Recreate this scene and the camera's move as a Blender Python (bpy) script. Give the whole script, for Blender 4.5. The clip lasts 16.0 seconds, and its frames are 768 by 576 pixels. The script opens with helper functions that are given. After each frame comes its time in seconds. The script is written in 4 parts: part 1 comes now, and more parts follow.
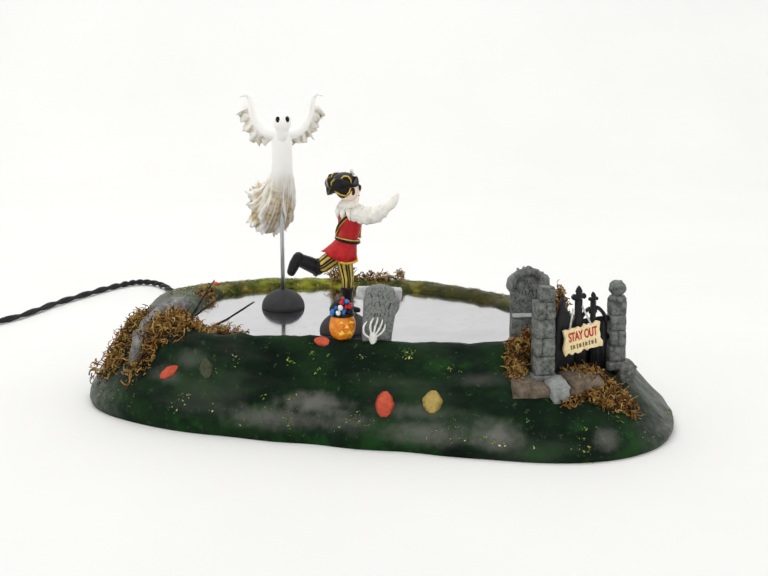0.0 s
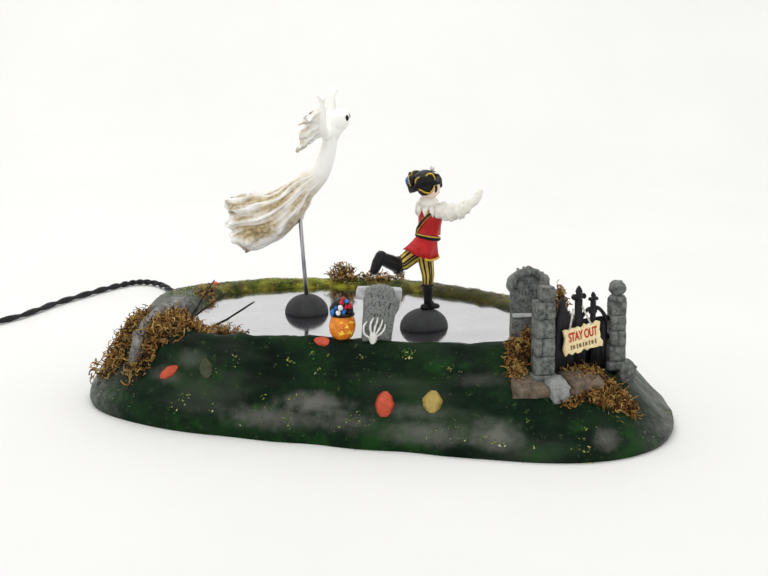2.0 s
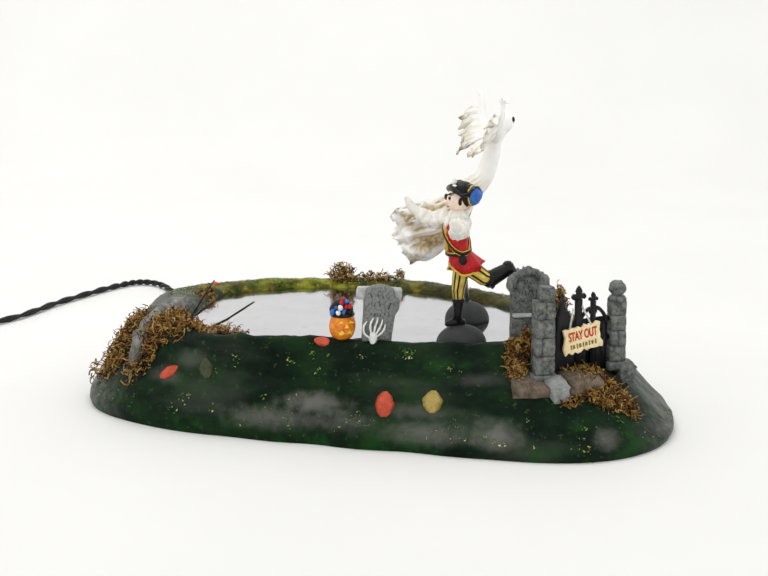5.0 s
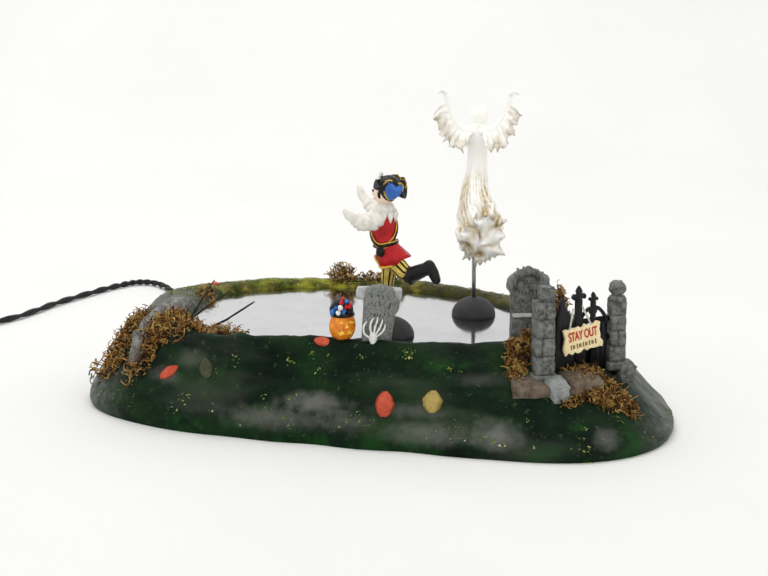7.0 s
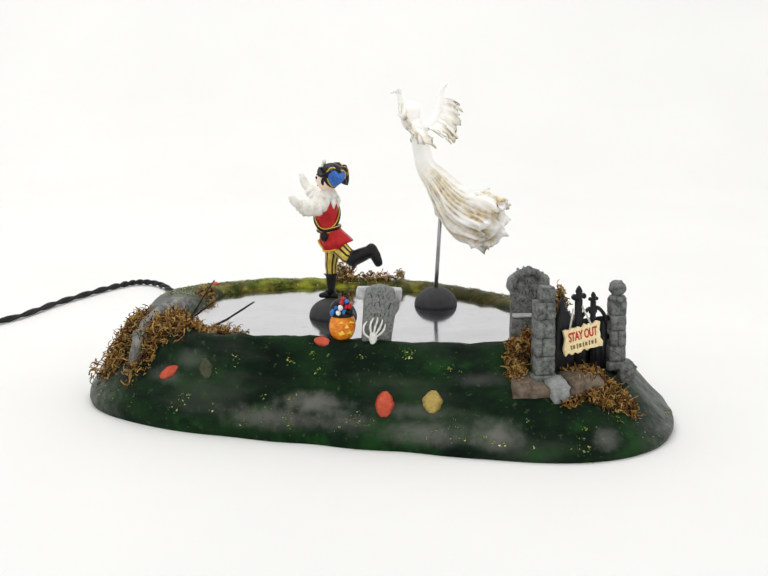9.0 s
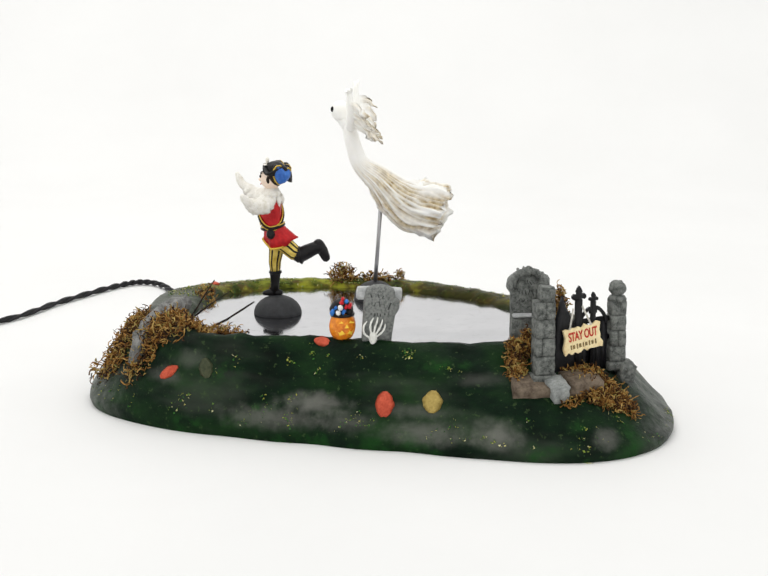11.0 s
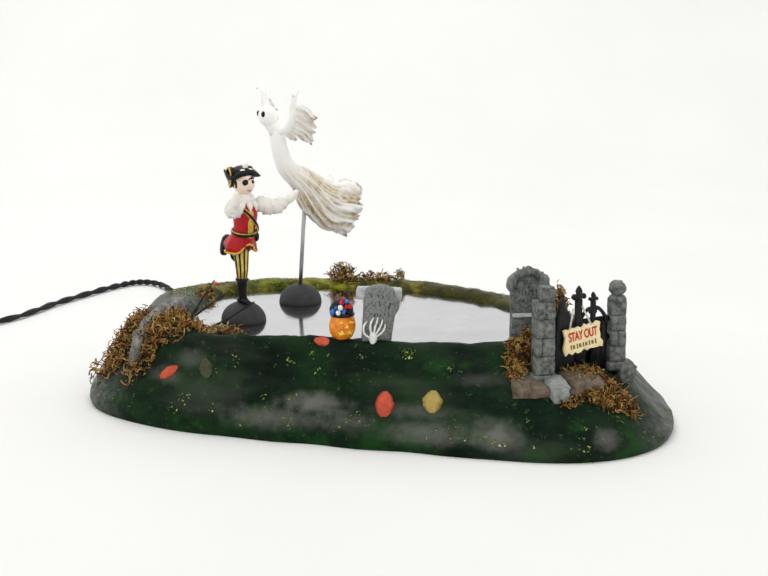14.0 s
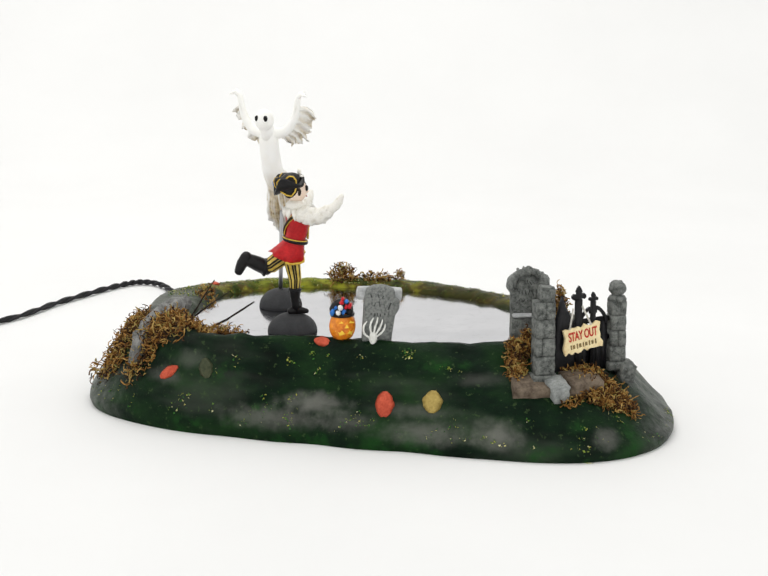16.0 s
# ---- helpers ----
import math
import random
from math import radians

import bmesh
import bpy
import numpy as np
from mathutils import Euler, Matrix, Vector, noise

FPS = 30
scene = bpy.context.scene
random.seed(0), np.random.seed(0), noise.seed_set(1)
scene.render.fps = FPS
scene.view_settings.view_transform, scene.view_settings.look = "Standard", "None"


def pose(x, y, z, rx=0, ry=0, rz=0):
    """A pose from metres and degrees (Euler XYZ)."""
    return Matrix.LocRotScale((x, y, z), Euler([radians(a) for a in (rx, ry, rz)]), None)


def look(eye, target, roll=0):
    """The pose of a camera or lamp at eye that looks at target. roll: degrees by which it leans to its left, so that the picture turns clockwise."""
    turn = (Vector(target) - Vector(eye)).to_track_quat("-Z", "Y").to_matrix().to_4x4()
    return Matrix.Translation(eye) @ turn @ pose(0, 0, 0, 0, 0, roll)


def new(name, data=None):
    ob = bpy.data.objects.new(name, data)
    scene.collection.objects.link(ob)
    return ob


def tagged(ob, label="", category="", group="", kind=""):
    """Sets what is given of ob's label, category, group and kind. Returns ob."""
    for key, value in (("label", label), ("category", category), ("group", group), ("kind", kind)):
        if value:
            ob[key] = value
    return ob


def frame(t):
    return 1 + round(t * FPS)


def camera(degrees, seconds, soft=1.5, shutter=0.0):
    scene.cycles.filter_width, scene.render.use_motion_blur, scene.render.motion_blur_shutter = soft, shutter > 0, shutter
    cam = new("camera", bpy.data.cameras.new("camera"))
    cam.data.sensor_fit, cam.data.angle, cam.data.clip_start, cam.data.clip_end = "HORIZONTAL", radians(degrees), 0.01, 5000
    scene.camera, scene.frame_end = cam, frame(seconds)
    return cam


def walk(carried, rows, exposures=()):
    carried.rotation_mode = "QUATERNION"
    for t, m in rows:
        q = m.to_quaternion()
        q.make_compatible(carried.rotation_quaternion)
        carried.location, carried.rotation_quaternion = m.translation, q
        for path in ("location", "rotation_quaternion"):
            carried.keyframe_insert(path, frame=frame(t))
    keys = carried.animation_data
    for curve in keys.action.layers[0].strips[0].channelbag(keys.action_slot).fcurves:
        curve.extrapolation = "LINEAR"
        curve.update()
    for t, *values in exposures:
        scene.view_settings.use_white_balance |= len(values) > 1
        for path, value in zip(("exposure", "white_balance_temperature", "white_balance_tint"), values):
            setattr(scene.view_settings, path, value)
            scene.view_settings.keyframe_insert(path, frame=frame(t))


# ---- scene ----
from mathutils.bvhtree import BVHTree

# Tabletop scale: lengths in the building code are millimetres, turned into metres by part().
cam = camera(26, 16.0, soft=1.5)
EYE, AIM = (0, -0.7545, 0.2260), (0, 0, 0.049)
walk(cam, [(0.0, look(EYE, AIM)), (16.0, look(EYE, AIM))])

# ---- light: a white light tent with one large softbox overhead ----
world = bpy.data.worlds.new("light_tent")
scene.world = world
world.use_nodes = True
world.node_tree.nodes["Background"].inputs["Color"].default_value = (1.0, 0.998, 0.982, 1)
world.node_tree.nodes["Background"].inputs["Strength"].default_value = 1.0


def softbox(name, eye, target, size, watts):
    data = bpy.data.lights.new(name, "AREA")
    data.shape, data.size, data.size_y, data.energy = "RECTANGLE", size, size, watts
    data.color = (1.0, 0.985, 0.96)
    ob = new(name, data)
    ob.matrix_world = look(eye, target)
    return tagged(ob, "large softbox lamp over the tabletop", "lamp", kind="structure")


softbox("softbox", (-0.20, 0.26, 1.05), (0, 0.14, 0.03), 0.8, 3.2)
scene.view_settings.exposure = 0.05

# ---- materials ----


def rgba(c):
    return (*c, 1)


class Mat:
    """A principled node material with a few shorthands."""

    def __init__(self, name, color, rough=0.5, metal=0.0, coat=0.0, spec=0.2):
        self.m = bpy.data.materials.new(name)
        self.m.use_nodes = True
        self.n, self.l = self.m.node_tree.nodes, self.m.node_tree.links
        self.b = self.n["Principled BSDF"]
        self.b.inputs["Base Color"].default_value = rgba(color)
        self.b.inputs["Roughness"].default_value = rough
        self.b.inputs["Metallic"].default_value = metal
        self.b.inputs["Specular IOR Level"].default_value = spec
        self.b.inputs["Coat Weight"].default_value = coat
        self.color = None
        tc = self.n.new("ShaderNodeTexCoord")
        self.obj = tc.outputs["Object"]

    def noise(self, scale, detail=4, rough=0.55, stretch=None):
        t = self.n.new("ShaderNodeTexNoise")
        t.inputs["Scale"].default_value, t.inputs["Detail"].default_value = scale, detail
        t.inputs["Roughness"].default_value = rough
        src = self.obj
        if stretch:
            mp = self.n.new("ShaderNodeMapping")
            mp.inputs["Scale"].default_value = stretch
            self.l.new(self.obj, mp.inputs["Vector"])
            src = mp.outputs["Vector"]
        self.l.new(src, t.inputs["Vector"])
        return t.outputs["Fac"]

    def ramp(self, fac, stops):
        r = self.n.new("ShaderNodeValToRGB")
        e = r.color_ramp.elements
        while len(e) < len(stops):
            e.new(0.5)
        for el, (pos, col) in zip(e, stops):
            el.position, el.color = pos, rgba(col)
        self.l.new(fac, r.inputs["Fac"])
        return r.outputs["Color"]

    def mask(self, fac, lo, hi):
        r = self.n.new("ShaderNodeMapRange")
        r.interpolation_type = "SMOOTHSTEP"
        r.inputs["From Min"].default_value, r.inputs["From Max"].default_value = lo, hi
        self.l.new(fac, r.inputs["Value"])
        return r.outputs["Result"]

    def math(self, op, a, b):
        m = self.n.new("ShaderNodeMath")
        m.operation = op
        for s, v in zip(m.inputs, (a, b)):
            if isinstance(v, (int, float)):
                s.default_value = v
            else:
                self.l.new(v, s)
        return m.outputs[0]

    def blob(self, centre, radii, soft=0.5):
        """1 inside an ellipsoid, fading to 0 at its edge; metres."""
        mp = self.n.new("ShaderNodeMapping")
        mp.vector_type = "TEXTURE"
        mp.inputs["Location"].default_value, mp.inputs["Scale"].default_value = centre, radii
        self.l.new(self.obj, mp.inputs["Vector"])
        ln = self.n.new("ShaderNodeVectorMath")
        ln.operation = "LENGTH"
        self.l.new(mp.outputs["Vector"], ln.inputs[0])
        d = self.math("ADD", ln.outputs["Value"], self.math("MULTIPLY", self.math("SUBTRACT", self.noise(180, 3), 0.5), 0.9))
        return self.math("SUBTRACT", 1.0, self.mask(d, 1 - soft, 1.0))

    def mix(self, a, b, fac, mode="MIX"):
        x = self.n.new("ShaderNodeMix")
        x.data_type, x.blend_type = "RGBA", mode
        for sock, v in ((x.inputs[6], a), (x.inputs[7], b), (x.inputs[0], fac)):
            if isinstance(v, tuple):
                sock.default_value = rgba(v)
            elif isinstance(v, (int, float)):
                sock.default_value = v
            else:
                self.l.new(v, sock)
        return x.outputs[2]

    def paint(self, col):
        self.l.new(col, self.b.inputs["Base Color"])
        return self

    def bump(self, fac, strength, dist):
        b = self.n.new("ShaderNodeBump")
        b.inputs["Strength"].default_value, b.inputs["Distance"].default_value = strength, dist
        self.l.new(fac, b.inputs["Height"])
        self.l.new(b.outputs["Normal"], self.b.inputs["Normal"])
        return self

    def gloss(self, fac, lo, hi):
        r = self.n.new("ShaderNodeMapRange")
        r.inputs["To Min"].default_value, r.inputs["To Max"].default_value = lo, hi
        self.l.new(fac, r.inputs["Value"])
        self.l.new(r.outputs["Result"], self.b.inputs["Roughness"])
        return self


def speckled(name, dark, light, scale, rough=0.6, bump=0.4, lo=0.35, hi=0.65, dist=0.0004, coat=0.0):
    """Painted resin: two tones worked into the relief."""
    m = Mat(name, light, rough, coat=coat)
    f = m.noise(scale, 5)
    g = m.noise(scale * 5, 2)
    m.paint(m.mix(m.ramp(f, [(lo, dark), (hi, light)]), m.ramp(g, [(0.3, dark), (0.7, light)]), 0.4))
    m.bump(f, bump, dist)
    return m.m


def island(name, stops, rough=0.7):
    """A colour drawn for each loose piece of a mesh."""
    m = Mat(name, stops[0][1], rough)
    g = m.n.new("ShaderNodeNewGeometry")
    m.paint(m.mix(m.ramp(g.outputs["Random Per Island"], stops), m.ramp(m.noise(900, 2), [(0.3, (0.5, 0.5, 0.5)), (0.7, (1, 1, 1))]), 0.6, "MULTIPLY"))
    return m.m


def sweep_paper():
    m = Mat("white_sweep_paper", (0.86, 0.86, 0.85), 0.7)
    m.paint(m.ramp(m.noise(6, 4), [(0.3, (0.79, 0.79, 0.785)), (0.7, (0.82, 0.82, 0.815))]))
    m.bump(m.noise(900, 2), 0.05, 0.0002)
    return m.m


def bank_paint():
    """Dark green enamel with olive dry-brushed patches, greyed in places."""
    m = Mat("bank_paint", (0.02, 0.04, 0.02), 0.3, spec=0.05)
    col = m.ramp(m.noise(38, 6, 0.6, (1, 1, 1.8)), [(0.30, (0.002, 0.005, 0.003)), (0.46, (0.004, 0.013, 0.006)), (0.60, (0.008, 0.026, 0.008)), (0.76, (0.014, 0.046, 0.012))])
    haze = m.mask(m.noise(26, 3, 0.5, (0.7, 1, 2.4)), 0.52, 0.74)
    col = m.mix(col, (0.10, 0.11, 0.09), m.math("MULTIPLY", haze, 0.24))
    fleck = m.mask(m.noise(430, 3, 0.6), 0.60, 0.72)
    col = m.mix(col, (0.05, 0.085, 0.03), m.math("MULTIPLY", fleck, 0.55))
    # grey blended in over soft-edged ellipsoids, each by its own weight
    for centre, radii, weight in GREY_PATCHES:
        col = m.mix(col, (0.19, 0.19, 0.17), m.math("MULTIPLY", m.math("MULTIPLY", m.blob(centre, radii, 1.0), weight), m.mask(m.noise(60, 4, 0.6, (0.5, 1, 2.2)), 0.05, 0.55)))
    for centre, radii in GREEN_PATCHES:
        spot = m.mask(m.noise(170, 4, 0.65), 0.40, 0.62)
        col = m.mix(col, (0.014, 0.062, 0.012), m.math("MULTIPLY", m.math("MULTIPLY", m.blob(centre, radii, 1.0), 0.7), spot))
    # olive and moss green along the far rim
    sep = m.n.new("ShaderNodeSeparateXYZ")
    m.l.new(m.obj, sep.inputs[0])
    far = m.mask(m.math("ADD", sep.outputs["Y"], m.math("MULTIPLY", m.math("MAXIMUM", sep.outputs["X"], 0.0), 0.45)), 0.020, 0.045)
    olive = m.ramp(m.noise(120, 5), [(0.36, (0.010, 0.012, 0.004)), (0.47, (0.055, 0.065, 0.010)), (0.55, (0.10, 0.065, 0.02)), (0.68, (0.32, 0.32, 0.03))])
    lime = m.math("MULTIPLY", m.blob((-0.045, 0.058, 0.040), (0.034, 0.03, 0.016), 0.9), m.mask(m.noise(150, 4, 0.6, (0.4, 1, 1)), 0.40, 0.62))
    olive = m.mix(olive, (0.36, 0.40, 0.03), m.math("MULTIPLY", lime, 0.8))
    brown = m.math("MULTIPLY", m.mask(sep.outputs["X"], -0.005, 0.035), m.mask(m.noise(90, 4, 0.6), 0.25, 0.5))
    olive = m.mix(olive, (0.045, 0.038, 0.014), m.math("MULTIPLY", brown, 0.7))
    col = m.mix(col, olive, m.math("MULTIPLY", far, 0.85))
    # brighter green brushed along the foot
    low = m.math("MULTIPLY", m.mask(m.math("MULTIPLY", sep.outputs["Z"], -1.0), -0.010, -0.002), m.mask(m.noise(75, 4, 0.6), 0.48, 0.68))
    col = m.mix(col, (0.010, 0.055, 0.010), m.math("MULTIPLY", low, 0.7))
    # mottled grey towards both ends
    grey = m.ramp(m.noise(240, 5), [(0.3, (0.03, 0.035, 0.03)), (0.55, (0.12, 0.125, 0.115)), (0.75, (0.26, 0.26, 0.25))])
    ends = m.mask(m.math("ABSOLUTE", m.math("ADD", sep.outputs["X"], 0.004), 0), 0.107, 0.130)
    col = m.mix(col, grey, m.math("MULTIPLY", ends, 0.6))
    m.paint(col)
    m.gloss(m.noise(60, 4), 0.22, 0.5)
    m.bump(m.noise(150, 6, 0.62), 0.75, 0.0009)
    return m.m


GREY_PATCHES = [
    ((-0.029, -0.078, 0.0172), (0.021, 0.018, 0.0065), 0.70),
    ((-0.050, -0.077, 0.0100), (0.034, 0.018, 0.0070), 0.50),
    ((-0.016, -0.084, 0.0105), (0.020, 0.016, 0.0060), 0.42),
    ((0.016, -0.094, 0.0085), (0.026, 0.018, 0.0070), 0.52),
    ((0.046, -0.100, 0.0095), (0.015, 0.016, 0.0085), 0.62),
    ((0.092, -0.102, 0.0090), (0.009, 0.014, 0.0060), 0.50),
    ((0.014, -0.088, 0.0165), (0.024, 0.012, 0.0040), 0.34),
    ((0.040, -0.083, 0.0290), (0.016, 0.012, 0.0035), 0.20),
    ((-0.084, -0.058, 0.0310), (0.014, 0.010, 0.0060), 0.26),
    ((-0.097, -0.057, 0.0230), (0.012, 0.010, 0.0060), 0.40),
    ((-0.103, 0.022, 0.034), (0.032, 0.052, 0.030), 0.66),
]
GREEN_PATCHES = [
    ((-0.086, -0.066, 0.0050), (0.012, 0.012, 0.0040)),
    ((-0.052, -0.074, 0.0140), (0.011, 0.010, 0.0025)),
    ((0.082, -0.099, 0.0130), (0.008, 0.010, 0.0050)),
    ((0.103, -0.094, 0.0080), (0.008, 0.010, 0.0080)),
    ((-0.028, -0.072, 0.0290), (0.006, 0.008, 0.0035)),
    ((-0.072, -0.063, 0.0270), (0.016, 0.010, 0.0060)),
    ((0.024, -0.079, 0.0340), (0.018, 0.010, 0.0040)),
]


def pond_mirror():
    """Mirror plastic under a thin scuffed film."""
    m = Mat("pond_mirror", (0.60, 0.60, 0.63), 0.06, metal=1.0)
    f = m.noise(55, 5)
    scuff = m.mask(m.noise(300, 4, 0.7, (0.6, 1.6, 1)), 0.56, 0.72)
    c = m.ramp(f, [(0.3, (0.565, 0.565, 0.595)), (0.7, (0.635, 0.635, 0.66))])
    smudge = m.mask(m.noise(24, 5, 0.6, (0.5, 1.3, 1)), 0.48, 0.70)
    c = m.mix(c, (0.47, 0.475, 0.50), m.math("MULTIPLY", smudge, 0.55))
    m.paint(m.mix(c, (0.36, 0.36, 0.38), m.math("MULTIPLY", scuff, 0.75)))
    m.gloss(m.noise(90, 4), 0.03, 0.17)
    m.bump(m.noise(60, 2), 0.03, 0.0004)
    return m.m


def striped_cloth():
    m = Mat("striped_trousers", (0.6, 0.45, 0.1), 0.5)
    at = m.n.new("ShaderNodeAttribute")
    at.attribute_name = "around"
    s = m.math("SINE", m.math("MULTIPLY", at.outputs["Fac"], 5 * 2 * math.pi), 0)
    dark = m.mask(s, 0.05, 0.45)
    gold = m.ramp(m.noise(400, 3), [(0.3, (0.45, 0.30, 0.04)), (0.7, (0.75, 0.58, 0.14))])
    m.paint(m.mix(gold, (0.012, 0.010, 0.008), dark))
    return m.m


def ghost_resin():
    """White resin with an umber wash left in the grooves."""
    m = Mat("ghost_resin", (0.9, 0.89, 0.87), 0.5)
    at = m.n.new("ShaderNodeAttribute")
    at.attribute_name = "wash"
    white = m.ramp(m.noise(150, 4), [(0.3, (0.93, 0.92, 0.87)), (0.6, (0.96, 0.955, 0.93))])
    umber = m.ramp(m.noise(420, 4), [(0.35, (0.33, 0.23, 0.10)), (0.65, (0.72, 0.60, 0.38))])
    patch = m.mask(m.noise(260, 4), 0.12, 0.45)
    m.paint(m.mix(white, umber, m.math("MULTIPLY", at.outputs["Fac"], patch)))
    m.bump(m.noise(330, 4), 0.45, 0.0005)
    return m.m


M = {
    "paper": sweep_paper(),
    "bank": bank_paint(),
    "mirror": pond_mirror(),
    "stone": speckled("grey_stone", (0.030, 0.034, 0.032), (0.235, 0.245, 0.228), 420, 0.75, 0.9, 0.36, 0.64, 0.0006),
    "dark_stone": speckled("weathered_tombstone", (0.055, 0.060, 0.058), (0.26, 0.27, 0.255), 900, 0.75, 0.8, 0.30, 0.58, 0.0005),
    "pale_stone": speckled("pale_stone", (0.32, 0.33, 0.33), (0.62, 0.63, 0.63), 300, 0.7),
    "mid_stone": speckled("light_grey_stone", (0.16, 0.17, 0.165), (0.40, 0.415, 0.40), 220, 0.7),
    "brown_stone": speckled("brown_stone", (0.05, 0.035, 0.025), (0.23, 0.18, 0.13), 150, 0.7),
    "carved": speckled("carved_grooves", (0.015, 0.015, 0.015), (0.075, 0.08, 0.075), 700, 0.8),
    "iron": speckled("black_iron", (0.004, 0.004, 0.005), (0.018, 0.018, 0.02), 200, 0.42),
    "board": speckled("cream_board", (0.62, 0.40, 0.15), (0.90, 0.78, 0.48), 160, 0.6, lo=0.25, hi=0.5),
    "red_ink": speckled("red_lettering", (0.34, 0.015, 0.01), (0.60, 0.05, 0.03), 500, 0.5),
    "brown_ink": speckled("brown_lettering", (0.10, 0.08, 0.03), (0.36, 0.24, 0.10), 500, 0.6),
    "string": speckled("pale_string", (0.4, 0.38, 0.33), (0.75, 0.72, 0.66), 500, 0.8),
    "moss": island("dried_moss", [(0.0, (0.020, 0.009, 0.003)), (0.22, (0.07, 0.028, 0.008)), (0.45, (0.25, 0.11, 0.022)), (0.66, (0.40, 0.20, 0.045)), (0.84, (0.62, 0.40, 0.13)), (1.0, (0.26, 0.24, 0.06))]),
    "flock": island("flock_crumbs", [(0.0, (0.02, 0.07, 0.015)), (0.3, (0.05, 0.20, 0.03)), (0.55, (0.24, 0.32, 0.05)), (0.8, (0.60, 0.55, 0.10)), (1.0, (0.70, 0.68, 0.45))]),
    "wood": speckled("grey_ridge", (0.06, 0.06, 0.055), (0.30, 0.30, 0.29), 220, 0.8),
    "twig": speckled("black_twig", (0.006, 0.005, 0.004), (0.03, 0.022, 0.015), 400, 0.7),
    "red_leaf": speckled("red_leaf", (0.32, 0.035, 0.015), (0.62, 0.11, 0.055), 220, 0.45),
    "tan_leaf": speckled("tan_leaf", (0.20, 0.14, 0.03), (0.46, 0.34, 0.10), 220, 0.45),
    "olive_leaf": speckled("olive_leaf", (0.025, 0.035, 0.015), (0.075, 0.08, 0.04), 220, 0.45),
    "pumpkin": speckled("orange_pumpkin", (0.50, 0.09, 0.006), (0.92, 0.33, 0.02), 200, 0.35, coat=0.4),
    "face_yellow": speckled("yellow_paint", (0.88, 0.52, 0.03), (0.97, 0.76, 0.10), 300, 0.4),
    "black": speckled("black_enamel", (0.004, 0.004, 0.005), (0.014, 0.013, 0.013), 250, 0.3),
    "dome": speckled("charcoal_plastic", (0.032, 0.033, 0.035), (0.050, 0.051, 0.054), 250, 0.6, 0.1),
    "candy_red": speckled("red_candy", (0.5, 0.01, 0.02), (0.7, 0.04, 0.05), 300, 0.3),
    "candy_blue": speckled("blue_candy", (0.02, 0.10, 0.4), (0.05, 0.25, 0.7), 300, 0.3),
    "white": speckled("white_enamel", (0.72, 0.72, 0.70), (0.85, 0.85, 0.83), 300, 0.4),
    "bone": speckled("bone_white", (0.6, 0.6, 0.55), (0.86, 0.86, 0.83), 400, 0.5),
    "ghost": ghost_resin(),
    "steel": Mat("steel_rod", (0.42, 0.42, 0.43), 0.35, metal=1.0).m,
    "skin": speckled("face_paint", (0.78, 0.58, 0.46), (0.88, 0.74, 0.62), 200, 0.4, 0.1),
    "blouse": speckled("blouse_white", (0.66, 0.62, 0.52), (0.88, 0.86, 0.81), 330, 0.5, 0.6, 0.3, 0.5),
    "vest": speckled("red_vest", (0.30, 0.006, 0.010), (0.60, 0.02, 0.022), 180, 0.35, 0.3),
    "gold": speckled("gold_trim", (0.5, 0.30, 0.03), (0.85, 0.60, 0.10), 400, 0.35),
    "brown": speckled("brown_hair", (0.012, 0.007, 0.004), (0.035, 0.02, 0.012), 300, 0.5),
    "feather": speckled("blue_feather", (0.02, 0.07, 0.30), (0.06, 0.20, 0.60), 250, 0.4),
    "stripes": striped_cloth(),
    "cord": speckled("black_cord", (0.006, 0.006, 0.007), (0.02, 0.02, 0.022), 200, 0.5),
}

# ---- mesh helpers (millimetres) ----
V = Vector


def part(name, bm, mats, parent=None, label="", kind="", smooth=True):
    """Links a bmesh in millimetres as one mesh object; mats: one material key or a list of them."""
    me = bpy.data.meshes.new(name)
    bmesh.ops.recalc_face_normals(bm, faces=bm.faces)
    for v in bm.verts:
        v.co *= 0.001
    for f in bm.faces:
        f.smooth = smooth
    bm.to_mesh(me)
    bm.free()
    for k in [mats] if isinstance(mats, str) else mats:
        me.materials.append(M[k])
    ob = new(name, me)
    if parent is not None:
        ob.parent = parent
    return tagged(ob, label, kind=kind)


def thing(name, at, label, category, turn=(0, 0, 0), group=""):
    """An Empty at a thing's base; at in millimetres, turn in degrees."""
    ob = new(name)
    ob.empty_display_size = 0.005
    ob.matrix_basis = pose(*[c * 0.001 for c in at], *turn)
    return tagged(ob, label, category, group)


def setmat(bm, first, mat):
    bm.faces.ensure_lookup_table()
    for i in range(first, len(bm.faces)):
        bm.faces[i].material_index = mat


def loft(bm, rings, mat=0, cap=True, around=None):
    """Joins rings of equal length into a skin."""
    first = len(bm.faces)
    vs = [[bm.verts.new(p) for p in r] for r in rings]
    n = len(rings[0])
    if around is not None:
        for r in vs:
            for j, v in enumerate(r):
                v[around] = abs(2 * j / n - 1)
    for a, b in zip(vs, vs[1:]):
        for j in range(n):
            bm.faces.new((a[j], a[(j + 1) % n], b[(j + 1) % n], b[j]))
    if cap:
        bm.faces.new(vs[0][::-1])
        bm.faces.new(vs[-1])
    setmat(bm, first, mat)
    return vs


